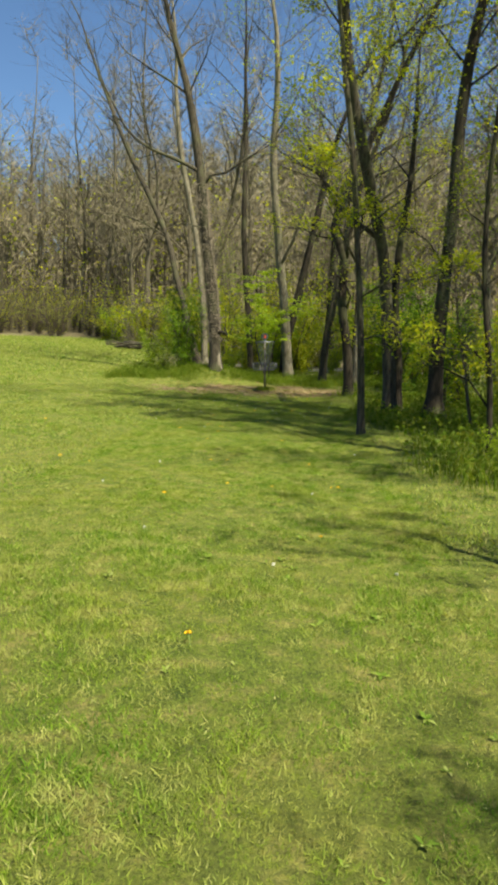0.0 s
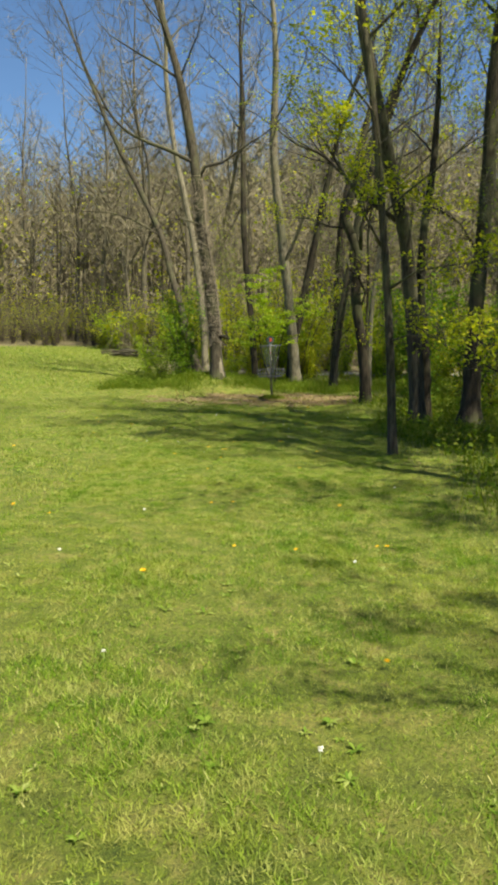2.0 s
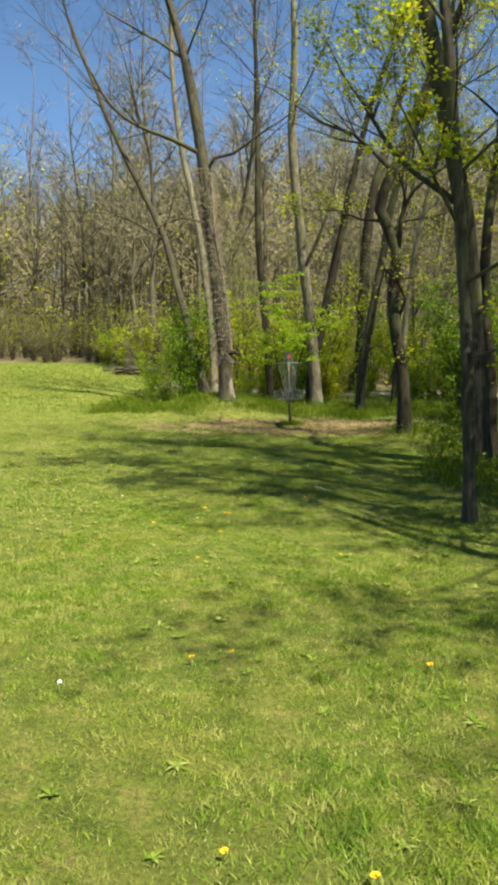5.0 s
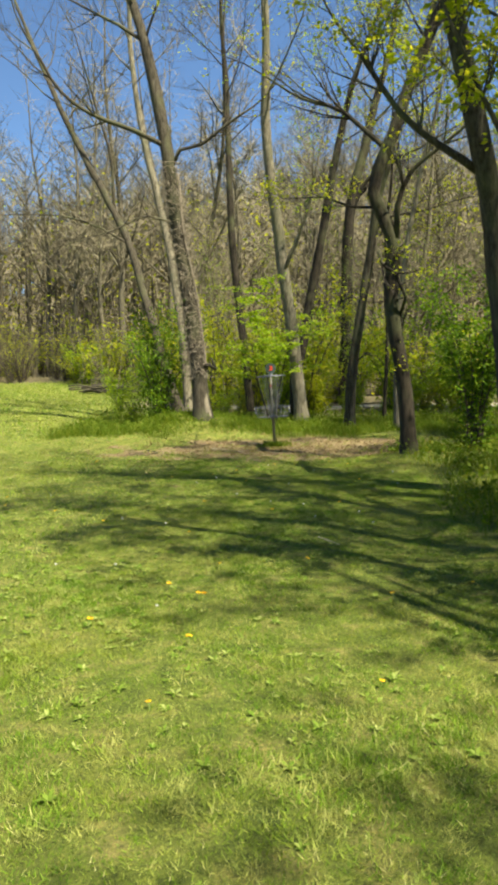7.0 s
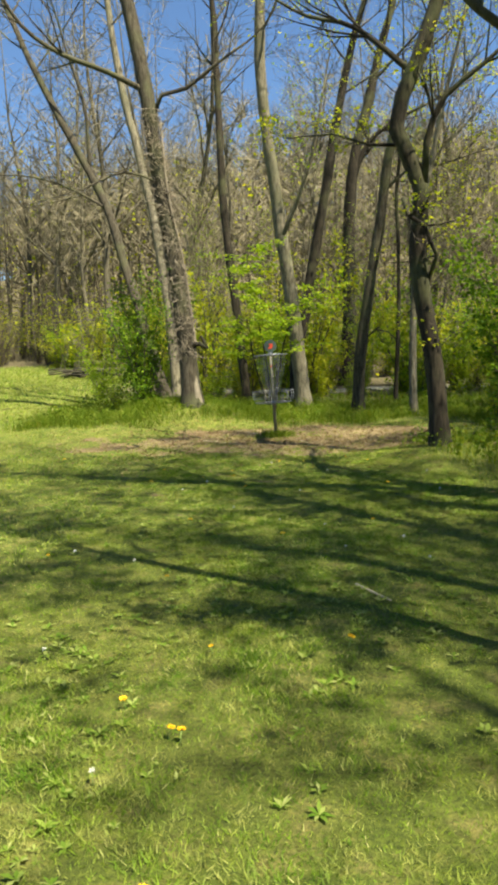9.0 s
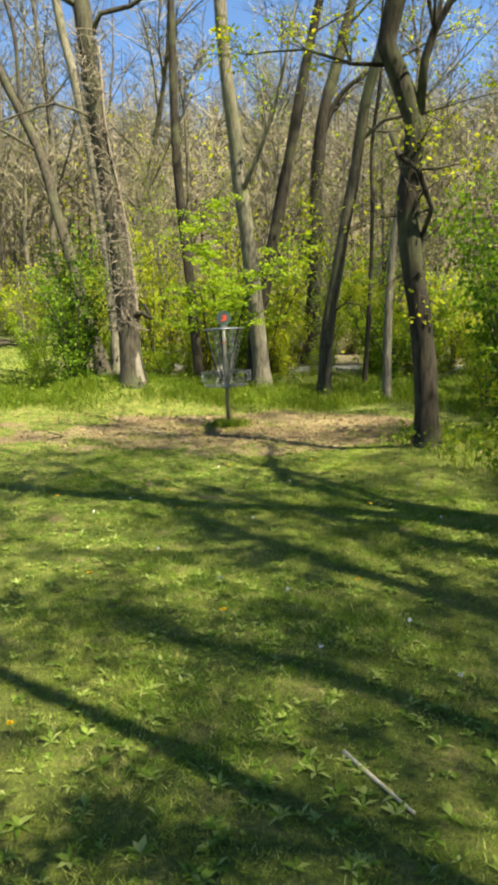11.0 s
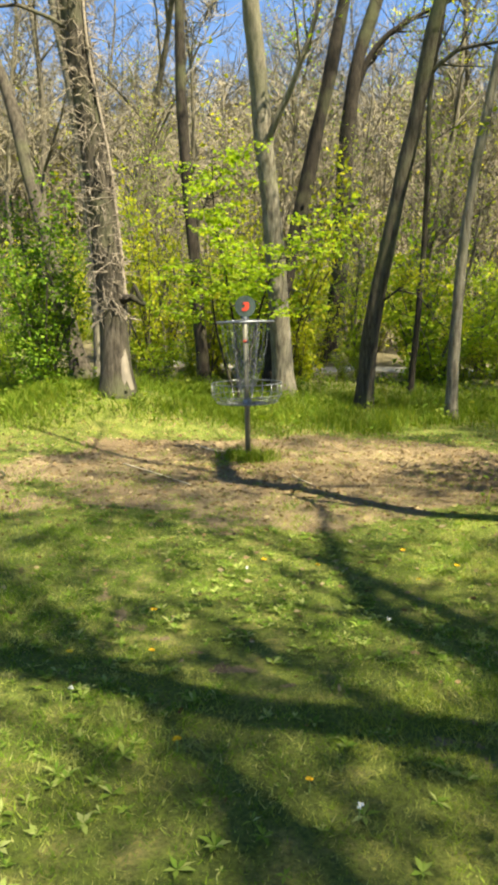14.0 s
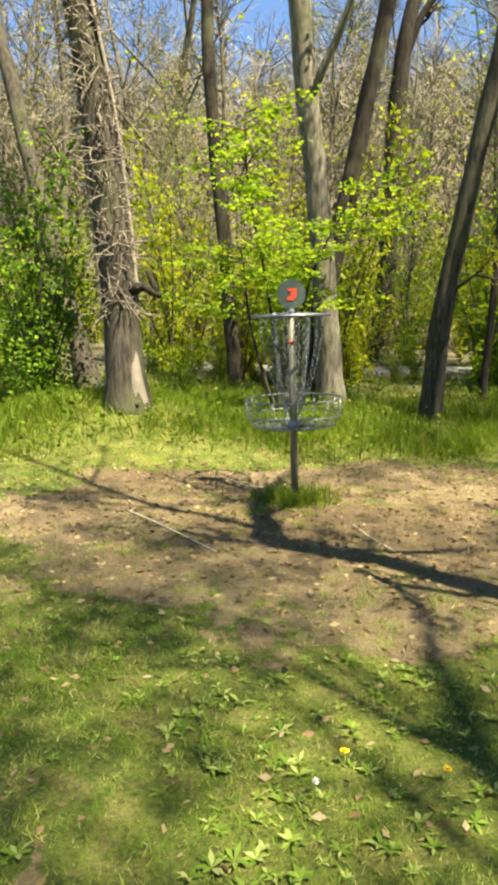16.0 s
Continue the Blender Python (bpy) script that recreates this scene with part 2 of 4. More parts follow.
# ---- lie of the land ----
def height(x, y):
    x, y = np.asarray(x, float), np.asarray(y, float)
    left = 1 / (1 + np.exp(np.clip((x + 3.6) / 1.1, -50, 50)))
    h = 0.065 * np.maximum(0, y + 1) * left + 0.035 * np.clip(y, 0, 30) * (1 - left)
    h = np.minimum(h, 1.5)
    h += 0.44 * np.exp(-(((x + 1.85) / 1.35) ** 2 + ((y - 2.15) / 0.95) ** 2))
    h += 0.10 * np.exp(-(((x - 2.2) / 0.7) ** 2 + ((y + 2.5) / 0.7) ** 2))
    h += 0.012 * np.sin(2.1 * x + 0.7 * y) * np.sin(1.3 * y - 0.4 * x) + 0.008 * np.sin(5.3 * x + 1) * np.sin(4.7 * y)
    h -= 0.03 * smooth_step(0.5, 1.5, x) * (1 - smooth_step(1.5, 2.2, x))
    hill = smooth_step(22, 115, y + 0.10 * np.abs(x)) * (20 + 3 * np.sin(x / 37 + 1) + 2 * np.sin(x / 17))
    hill *= 0.62 + 0.38 * smooth_step(-60, -5, x)
    return h + hill


def hz(x, y):
    return float(height(x, y))


def bare(x, y):
    """How far the turf is worn to soil."""
    x, y = np.asarray(x, float), np.asarray(y, float)
    wig = 0.35 * np.sin(2.3 * x + 1.1 * y) + 0.25 * np.sin(4.1 * y - 2.7 * x + 2) + 0.2 * np.sin(7 * x + 5 * y)
    d = np.sqrt(((x - 0.15) / 2.9) ** 2 + ((y + 0.45) / 1.75) ** 2) + 0.42 * wig
    b = 1 - smooth_step(0.5, 1.4, d)
    u, v = x + 0.9 * np.sin(1.31 * y + 0.5) + 0.5 * np.sin(2.93 * y + x), y + 0.8 * np.sin(1.73 * x) + 0.4 * np.sin(3.37 * x - 0.7 * y)
    spots = np.sin(1.9 * u + 0.6) * np.sin(1.57 * v + 1.7) + 0.55 * np.sin(6.1 * u + 2.2 * v) * np.sin(5.3 * v - u)
    near = smooth_step(-11.5, -3.5, y) * (1 - smooth_step(-1.5, 0.5, y))
    b = np.maximum(b, 0.6 * smooth_step(0.7, 1.35, spots) * (0.15 + 0.85 * near) * (y < 1))
    tuft = np.exp(-((x / 0.28) ** 2 + ((y - 0.03) / 0.2) ** 2))
    bank = smooth_step(0.5, 1.1, y - 0.6 * smooth_step(-0.6, 1.0, x))
    return np.clip(b * (1 - bank) - tuft, 0, 1)


def wild(x, y):
    """1 among the trees and along the wood's edge, 0 on the mown lawn."""
    x, y = np.asarray(x, float), np.asarray(y, float)
    edge = np.where(y < -8, 2.15 + 0.15 * np.sin(1.7 * y), np.where(y < -1, 1.9 + 0.25 * np.sin(1.3 * y + 1), 3.2))
    edge = np.where(y < -13.5, 3.6 + 0.4 * np.sin(y), edge)
    right = smooth_step(0, 0.5, x - edge)
    back = smooth_step(0.95, 1.5, y + 0.2 * np.sin(2 * x) + 0.1 * np.sin(5 * x) - 0.4 * smooth_step(-0.4, 1.2, x))
    field = 1 - smooth_step(-5.4, -3.9, x)
    back = back * (1 - field) + smooth_step(17.5, 19.5, y) * field
    return np.maximum(right, back)


def axis(stops):
    out = [np.arange(a, b, s) for a, b, s in stops]
    return np.concatenate(out + [[stops[-1][1]]])


def build_ground():
    gx = axis([(-1500, -300, 300), (-300, -60, 20), (-60, -14, 2), (-14, -5, 0.35), (-5, 4.5, 0.12), (4.5, 14, 0.5), (14, 60, 3), (60, 300, 20), (300, 1500, 300)])
    gy = axis([(-1500, -300, 300), (-300, -40, 20), (-40, -21, 1), (-21, 4, 0.12), (4, 14, 0.3), (14, 30, 1), (30, 150, 5), (150, 300, 25), (300, 1500, 300)])
    X, Y = np.meshgrid(gx, gy)
    Z = height(X, Y)
    nx, ny = len(gx), len(gy)
    me = bpy.data.meshes.new("ground")
    me.vertices.add(nx * ny)
    me.vertices.foreach_set("co", np.stack([X, Y, Z], -1).ravel())
    i = (np.arange(ny - 1)[:, None] * nx + np.arange(nx - 1)).ravel()
    quads = np.stack([i, i + 1, i + nx + 1, i + nx], 1)
    me.loops.add(quads.size)
    me.loops.foreach_set("vertex_index", quads.ravel())
    me.polygons.add(len(quads))
    me.polygons.foreach_set("loop_start", np.arange(len(quads)) * 4)
    me.update(calc_edges=True)
    me.polygons.foreach_set("use_smooth", np.ones(len(quads), bool))
    for name, values in (("bare", bare(X, Y)), ("litter", np.clip(wild(X, Y) * smooth_step(3.5, 9, Y), 0, 1) * 0.9)):
        me.attributes.new(name, "FLOAT", "POINT").data.foreach_set("value", values.ravel())
    me.materials.append(GROUND)
    return tagged(new("ground", me), "mown spring lawn with a worn soil patch and a wooded hillside", "ground", kind="structure")


build_ground()


def gravel_track():
    g = Geo()
    xs = np.arange(-2.5, 40, 0.6)
    rows = []
    for x in xs:
        yc = 8.6 + 0.3 * math.sin(x * 0.6) + 0.02 * x + 0.35 * max(0, 0.7 - x)
        row = []
        for k in range(5):
            y = yc + (k - 2) * 0.3 + 0.05 * math.sin(5 * x + k)
            row.append(len(g.v))
            g.v.append(Vector((x, y, hz(x, y) + (0.03 if 0 < k < 4 else -0.02))))
        rows.append(row)
    for a, b in zip(rows, rows[1:]):
        for k in range(4):
            g.f.append((a[k], b[k], b[k + 1], a[k + 1]))
    return tagged(new("gravel_path", g.mesh("gravel_path", GRAVEL)), "pale sunlit gravel path running through the wood", "path", kind="structure")


gravel_track()


# ---- turf ----
def blades(name, x, y, tall, width, mat, label, category, lean=0.5, segments=1):
    """Grass as one mesh: a narrow, bent blade at each place."""
    n = len(x)
    rng = np.random.default_rng(len(name) * 7 + n)
    z = height(x, y)
    a, w = rng.uniform(0, 2 * np.pi, n), rng.uniform(0, 2 * np.pi, n)
    side = np.stack([np.cos(a), np.sin(a), np.zeros(n)], 1) * (width * rng.uniform(0.6, 1.3, n))[:, None]
    tilt = np.stack([np.cos(w), np.sin(w), np.zeros(n)], 1) * (tall * lean * rng.uniform(0.2, 1.5, n))[:, None]
    up = np.zeros((n, 3))
    up[:, 2] = tall * rng.uniform(0.5, 1.2, n)
    base = np.stack([x, y, z - 0.004], 1)
    if segments == 1:
        co = np.stack([base - side, base + side, base + tilt + up], 1)
        idx = np.arange(n * 3).reshape(n, 3)
        sizes = np.full(n, 3)
        loops = idx.ravel()
    else:
        mid = base + tilt * 0.3 + up * 0.6
        co = np.stack([base - side, base + side, mid + side * 0.8, mid - side * 0.8, base + tilt + up], 1)
        o = (np.arange(n) * 5)[:, None]
        loops = (o + np.array([0, 1, 2, 3, 3, 2, 4])).ravel()
        sizes = np.tile([4, 3], n)
    me = bpy.data.meshes.new(name)
    me.vertices.add(co.shape[0] * co.shape[1])
    me.vertices.foreach_set("co", co.ravel())
    me.loops.add(len(loops))
    me.loops.foreach_set("vertex_index", loops)
    me.polygons.add(len(sizes))
    me.polygons.foreach_set("loop_start", np.concatenate([[0], np.cumsum(sizes)[:-1]]))
    me.update(calc_edges=True)
    me.materials.append(mat)
    return tagged(new(name, me), label, category, kind="stuff")


def scatter(n, x0, x1, y0, y1, keep, seed):
    rng = np.random.default_rng(seed)
    x, y = rng.uniform(x0, x1, n), rng.uniform(y0, y1, n)
    k = rng.uniform(0, 1, n) < keep(x, y)
    return x[k], y[k]


def clumps(x, y):
    return 0.55 + 0.45 * np.sin(3.1 * x + 1.7 * np.sin(1.9 * y)) * np.sin(2.7 * y + 1.3 * np.sin(2.3 * x))


def lawn():
    tufts = lambda x, y: 0.5 + 0.3 * np.sin(9.1 * x + 2.3 * np.sin(6.1 * y)) * np.sin(8.3 * y + 1.9 * np.sin(7.3 * x)) + 0.2 * np.sin(23 * x + 11 * y) * np.sin(19 * y - 13 * x)
    mown = lambda x, y: (1 - np.clip(0.9 * bare(x, y) ** 0.8 + 0.8 * bare(x, y) ** 0.3 * (0.5 - tufts(x, y)), 0, 0.98)) * (0.35 + 0.65 * tufts(x, y)) * (1 - wild(x, y)) * (0.55 + 0.45 * clumps(x, y)) * (1 - 0.25 * smooth_step(-11, -8, y))
    x, y = scatter(1150000, -1.35, 2.0, -19.0, 0.4, mown, 1)
    blades("lawn_grass", x, y, 0.012 + 0.02 * clumps(x, y) ** 2 + 0.015 * tufts(x, y) ** 2, 0.0025, GRASS, "short mown lawn grass, green mixed with straw", "grass", 1.1)
    x, y = scatter(340000, -6.5, 4.0, -20, 1.5, lambda a, b: mown(a, b) * ((a < -1.35) | (a > 2.0) | (b > 0.4)), 2)
    blades("lawn_grass", x, y, 0.024 + 0.034 * clumps(x, y) ** 2, 0.0052, GRASS, "short mown lawn grass beside the walked line", "grass", 0.9)
    x, y = scatter(150000, -24, -3, -14, 20, lambda a, b: (1 - wild(a, b)) * ((a < -6.5) | (b > 1.5)), 3)
    blades("lawn_grass", x, y, np.full(len(x), 0.06), 0.013, GRASS, "sunlit mown field grass stretching to the wood", "grass", 0.9)
    x, y = scatter(120000, -7, 9, -14, 7, lambda a, b: wild(a, b) * (0.25 + 0.75 * clumps(a, b)) * (1 - 0.85 * smooth_step(3.5, 7, b)) * (0.2 + 0.8 * (np.abs(a) < 5.5)), 4)
    blades("tall_grass", x, y, 0.10 + 0.14 * clumps(x, y), 0.006, TALL, "long bright green unmown grass at the wood's edge", "grass", 0.7, 2)
    x, y = scatter(110000, -4.8, 4.8, 0.1, 5.5, lambda a, b: wild(a, b) * (0.35 + 0.65 * clumps(a, b)) * (1 - 0.6 * smooth_step(3, 5.5, b)) * (1 - 0.6 * smooth_step(-0.3, 0.8, a)), 6)
    blades("tall_grass", x, y, 0.07 + 0.13 * clumps(x, y), 0.006, TALL, "long bright green grass on the bank under the trees", "grass", 0.8)
    # fine growth round the pole's foot
    x, y = scatter(2600, -0.32, 0.34, -0.2, 0.26, lambda a, b: np.exp(-((a / 0.2) ** 2 + (b / 0.14) ** 2)), 5)
    blades("grass_tuft", x, y, np.full(len(x), 0.11), 0.004, TALL, "tuft of unmown grass round the pole's foot", "grass", 0.8, 2)


lawn()


def weeds():
    """Plantain and dandelion rosettes in the turf."""
    rng = random.Random(11)
    g = Geo()
    made = 0
    while made < 5200:
        x, y = rng.uniform(-3.5, 3.0), rng.uniform(-19, 0.5)
        thick = 0.10 + 0.9 * smooth_step(-12.5, -8, y) * (1 - smooth_step(-3.2, -0.8, y))
        if rng.random() > thick * (0.25 + 0.75 * (math.sin(2.1 * x + 0.8) * math.sin(1.5 * y) > -0.1)) or wild(x, y) > 0.3 or bare(x, y) > 0.4:
            continue
        made += 1
        z = hz(x, y)
        size, turn = rng.uniform(0.013, 0.045), rng.uniform(0, 6.28)
        for k in range(rng.randint(4, 9)):
            a = turn + k * 2.4 + rng.uniform(-0.4, 0.4)
            d, s = Vector((math.cos(a), math.sin(a), rng.uniform(0.2, 0.95))).normalized(), Vector((-math.sin(a), math.cos(a), 0))
            L, w = size * rng.uniform(0.8, 1.5), size * rng.uniform(0.13, 0.24)
            p = Vector((x, y, z + 0.004))
            n = len(g.v)
            g.v += [p, p + d * L * 0.45 + s * w, p + d * L * 0.5 - Vector((0, 0, w * 0.25)), p + d * L * 0.45 - s * w, p + d * L - Vector((0, 0, L * 0.25))]
            g.f += [(n, n + 1, n + 2), (n, n + 2, n + 3), (n + 1, n + 4, n + 2), (n + 2, n + 4, n + 3)]
    tagged(new("lawn_weeds", g.mesh("lawn_weeds", BROAD)), "low broad-leaved weeds growing through the lawn", "weeds", kind="stuff")
    g = Geo()
    made = 0
    while made < 2600:
        x, y = rng.uniform(-6, 8), rng.uniform(-14, 7)
        if wild(x, y) < 0.4 or rng.random() > (1.0 if y < 0 else 0.45):
            continue
        made += 1
        z = hz(x, y)
        h = rng.uniform(0.08, 0.34) * (1.2 if y < -8 else 0.8)
        for k in range(9):
            a = rng.uniform(0, 6.28)
            q = Vector((x + 0.09 * math.cos(a), y + 0.09 * math.sin(a), z + h * rng.uniform(0.15, 1)))
            g.leaf(q, Vector((math.cos(a), math.sin(a), rng.uniform(-0.1, 0.7))).normalized(), rng.uniform(0.03, 0.075), 0.7)
    tagged(new("undergrowth", g.mesh("undergrowth", TALL)), "leafy bright green low undergrowth beneath the trees", "undergrowth", kind="stuff")
    g = Geo()
    for k in range(9000):
        x, y = rng.gauss(0.2, 1.9), rng.gauss(-0.3, 1.5)
        a = rng.uniform(0, 6.28)
        g.leaf(Vector((x, y, hz(x, y) + 0.006)), Vector((math.cos(a), math.sin(a), rng.uniform(-0.05, 0.25))).normalized(), rng.uniform(0.015, 0.05), 0.5)
    tagged(new("leaf_litter", g.mesh("leaf_litter", LITTER)), "dry brown leaf scraps and bark bits on soil", "leaf litter", kind="stuff")


weeds()


def dandelion(x, y, tall):
    base = thing("dandelion", (x, y, hz(x, y)), "yellow dandelion in bloom in the lawn", "dandelion", "dandelions in the lawn")
    g = Geo()
    g.tube([(0, 0, -0.01), (0.006, 0, tall * 0.5), (0.004, 0.004, tall)], [0.0022, 0.002, 0.002], 5)
    part("stem", g, STEM, base)
    g = Geo()
    for layer, (r, z, n) in enumerate(((0.021, 0.0, 14), (0.016, 0.004, 11), (0.009, 0.008, 7))):
        for k in range(n):
            a = 6.283 * k / n + layer
            d = Vector((math.cos(a), math.sin(a), 0.25 + 0.35 * layer)).normalized()
            g.leaf(Vector((0.004, 0.004, tall + z * 0.4)), d, r, 0.5)
    part("flower_head", g, PETAL, base, "many-petalled yellow flower head", False)
    return base


flower = dandelion(-0.04, -14.5, 0.06)
SPOTS = [(0.41, -13.83), (0.1, -12.59), (1.14, -12.51), (1.18, -15.5), (1.33, -13.64), (0.8, -13.89), (-0.09, -8.82), (-0.36, -9.29), (-0.12, -9.55), (0.19, -6.82), (0.86, -6.42), (0.2, -5.09), (1.17, -4.7), (-1.18, -3.72), (-0.39, -3.88), (-0.67, -4.3), (-0.36, -4.29), (-0.19, -4.9), (0.9, -3.36)]
for k in range(34):
    SPOTS.append((rnd(-3.4, 1.9), rnd(-19, -2.2)))
for x, y in SPOTS:
    if wild(x, y) < 0.5:
        copy_thing(flower, pose(x, y, hz(x, y), rnd(-14, 14), rnd(-14, 14), rnd(0, 360)) @ Matrix.Scale(rnd(0.6, 0.95), 4))


def clover_head(x, y):
    base = thing("clover", (x, y, hz(x, y)), "small white clover flower in the grass", "clover", "white clover heads")
    g = Geo()
    g.tube([(0, 0, -0.01), (0.004, 0, 0.05)], [0.0018, 0.0015], 4)
    part("stem", g, STEM, base)
    g = Geo()
    for k in range(26):
        d = Vector((rnd(-1, 1), rnd(-1, 1), rnd(-0.3, 1))).normalized()
        g.leaf(Vector((0.004, 0, 0.05)), d, 0.012, 0.5)
    part("flower_head", g, CLOVER, base, "", False)
    return base


clover = clover_head(0.9, -16.2)
for k in range(26):
    x, y = rnd(-2.5, 1.9), rnd(-18.5, -3)
    copy_thing(clover, pose(x, y, hz(x, y), 0, 0, rnd(0, 360)))


# ---- disc golf basket ----
def basket():
    base = thing("disc_golf_basket", pose(0, 0, hz(0, 0) - 0.02, 0, -2.0, 8), "galvanised steel disc golf basket with hanging chains, standing on worn soil", "disc golf basket")
    g = Geo()
    g.tube([(0, 0, -0.1), (0, 0, 0.7), (0, 0, 1.36)], [0.026, 0.026, 0.026], 14)
    part("pole", g, POLE_STEEL, base, "weathered grey steel pole")
    tray = Geo()
    for r, z, th in ((0.33, 0.755, 0.006), (0.33, 0.645, 0.0042), (0.285, 0.575, 0.0052), (0.16, 0.565, 0.0042)):
        tray.ring(r, z, th, 36)
    tray_ob = part("basket_tray", tray, STEEL, base, "round welded wire catching tray")
    wire = Geo()
    wire.tube([(0.33, 0, 0.755), (0.33, 0, 0.645), (0.285, 0, 0.575), (0.03, 0, 0.56)], [0.0032] * 4, 5)
    wire_mesh = wire.mesh("wire", STEEL)
    for k in range(20):
        ob = new("wire", wire_mesh)
        ob.parent, ob.matrix_basis = tray_ob, pose(0, 0, 0, 0, 0, 18 * k)
    hub = Geo()
    hub.tube([(0, 0, 0.53), (0, 0, 0.535), (0, 0, 0.595), (0, 0, 0.60)], [0.03, 0.04, 0.04, 0.03], 14)
    part("tray_collar", hub, STEEL, base)
    top = Geo()
    top.ring(0.265, 1.325, 0.011, 36)
    top.ring(0.15, 1.335, 0.005, 28)
    top_ob = part("chain_support", top, STEEL, base, "flat steel ring that carries the chains")
    spoke = Geo()
    spoke.tube([(0.265, 0, 1.325), (0.02, 0, 1.345)], [0.006, 0.006], 6)
    spoke_mesh = spoke.mesh("spoke", STEEL)
    for k in range(8):
        ob = new("spoke", spoke_mesh)
        ob.parent, ob.matrix_basis = top_ob, pose(0, 0, 0, 0, 0, 45 * k)
    cap = Geo()
    cap.tube([(0, 0, 1.32), (0, 0, 1.325), (0, 0, 1.375), (0, 0, 1.38)], [0.03, 0.036, 0.036, 0.03], 14)
    part("top_collar", cap, STEEL, base)

    def chain(a, r0, r1, z0, z1, sag):
        g = Geo()
        n = int((z0 - z1) / 0.032)
        pts = []
        for i in range(n + 1):
            t = i / n
            r = r0 + (r1 - r0) * t ** 1.8 - sag * math.sin(math.pi * t)
            pts.append(Vector((r * math.cos(a), r * math.sin(a), z0 + (z1 - z0) * t)))
        for i in range(n):
            p, q = pts[i], pts[i + 1]
            d = (q - p).normalized()
            s = d.cross(Vector((math.cos(a), math.sin(a), 0)) if i % 2 else Vector((-math.sin(a), math.cos(a), 0.01))).normalized()
            m, L = (p + q) / 2, (q - p).length * 0.62
            g.loop([m + d * L, m + d * L * 0.4 + s * 0.009, m - d * L * 0.4 + s * 0.009, m - d * L, m - d * L * 0.4 - s * 0.009, m + d * L * 0.4 - s * 0.009], 0.0023, 4)
        part("chain", g, STEEL, base)

    for k in range(8):
        chain(6.283 * k / 8, 0.215, 0.05, 1.32, 0.66, 0.0)
    for k in range(10):
        chain(6.283 * (k + 0.5) / 10, 0.115, 0.06, 1.33, 0.69, 0.0)
    plate = Geo()
    n = 28
    for y in (-0.006, 0.006):
        for k in range(n):
            plate.v.append(Vector((0.098 * math.cos(6.283 * k / n), y - 0.03, 1.468 + 0.098 * math.sin(6.283 * k / n))))
    plate.f += [tuple(range(n)), tuple(range(n, 2 * n))[::-1]] + [(k, n + k, n + (k + 1) % n, (k + 1) % n) for k in range(n)]
    plate_ob = part("number_plate", plate, PLATE, base, "dark green round plate with a red mark", False)
    mark = Geo()
    outline = [(-0.045, -0.05), (0.02, -0.05), (0.05, -0.02), (0.05, 0.05), (-0.03, 0.05), (-0.035, 0.03), (-0.005, 0.02), (-0.005, -0.005), (-0.04, -0.02)]
    for y in (-0.0405, -0.037):
        mark.v += [Vector((a * 0.72, y, 1.466 + b * 0.78)) for a, b in outline]
    m = len(outline)
    mark.f += [tuple(range(m)), tuple(range(m, 2 * m))[::-1]] + [(k, m + k, m + (k + 1) % m, (k + 1) % m) for k in range(m)]
    part("red_mark", mark, RED, plate_ob, "worn red painted mark", False)
    tag = Geo()
    tag.tube([(0, 0, 1.135), (0, 0, 1.155)], [0.0275, 0.0275], 14)
    part("red_band", tag, RED, base, "small red band round the pole")


basket()


# ---- trees ----
def limb_growth(wood, twigs, ends, start, direction, length, radius, depth, droop=0.0):
    """A bough that divides; twigs are fine tubes, ends take the leaves."""
    p, d = start.copy(), direction.normalized()
    steps = 5 if depth > 1 else 3 if depth else 2
    pts, rad = [p.copy()], [radius]
    for i in range(steps):
        d = (d + Vector((rnd(-0.22, 0.22), rnd(-0.22, 0.22), rnd(-0.06, 0.22) - droop))).normalized()
        p = p + d * (length / steps)
        pts.append(p.copy())
        rad.append(radius * (1 - 0.8 * (i + 1) / steps))
    if depth >= 2:
        wood.tube(pts, rad, 6, False)
    elif depth == 1:
        wood.tube(pts, rad, 4, False)
    else:
        twigs.tube(pts, [max(r, 0.002) for r in rad], 3, False)
    if depth == 0:
        ends.append((pts[-1], d))
        ends.append((pts[-2], d))
        return
    for k in range(6):
        t = rnd(0.3, 1.0) * steps
        i = min(int(t), steps - 1)
        q = pts[i].lerp(pts[i + 1], t - i)
        dd = (pts[i + 1] - pts[i]).normalized()
        side = dd.cross(Vector((rnd(-1, 1), rnd(-1, 1), rnd(-1, 1)))).normalized()
        limb_growth(wood, twigs, ends, q, dd * 0.75 + side * 0.75 + Vector((0, 0, 0.15)), length * rnd(0.35, 0.6), max(rad[i] * 0.5, 0.0035), depth - 1, droop)


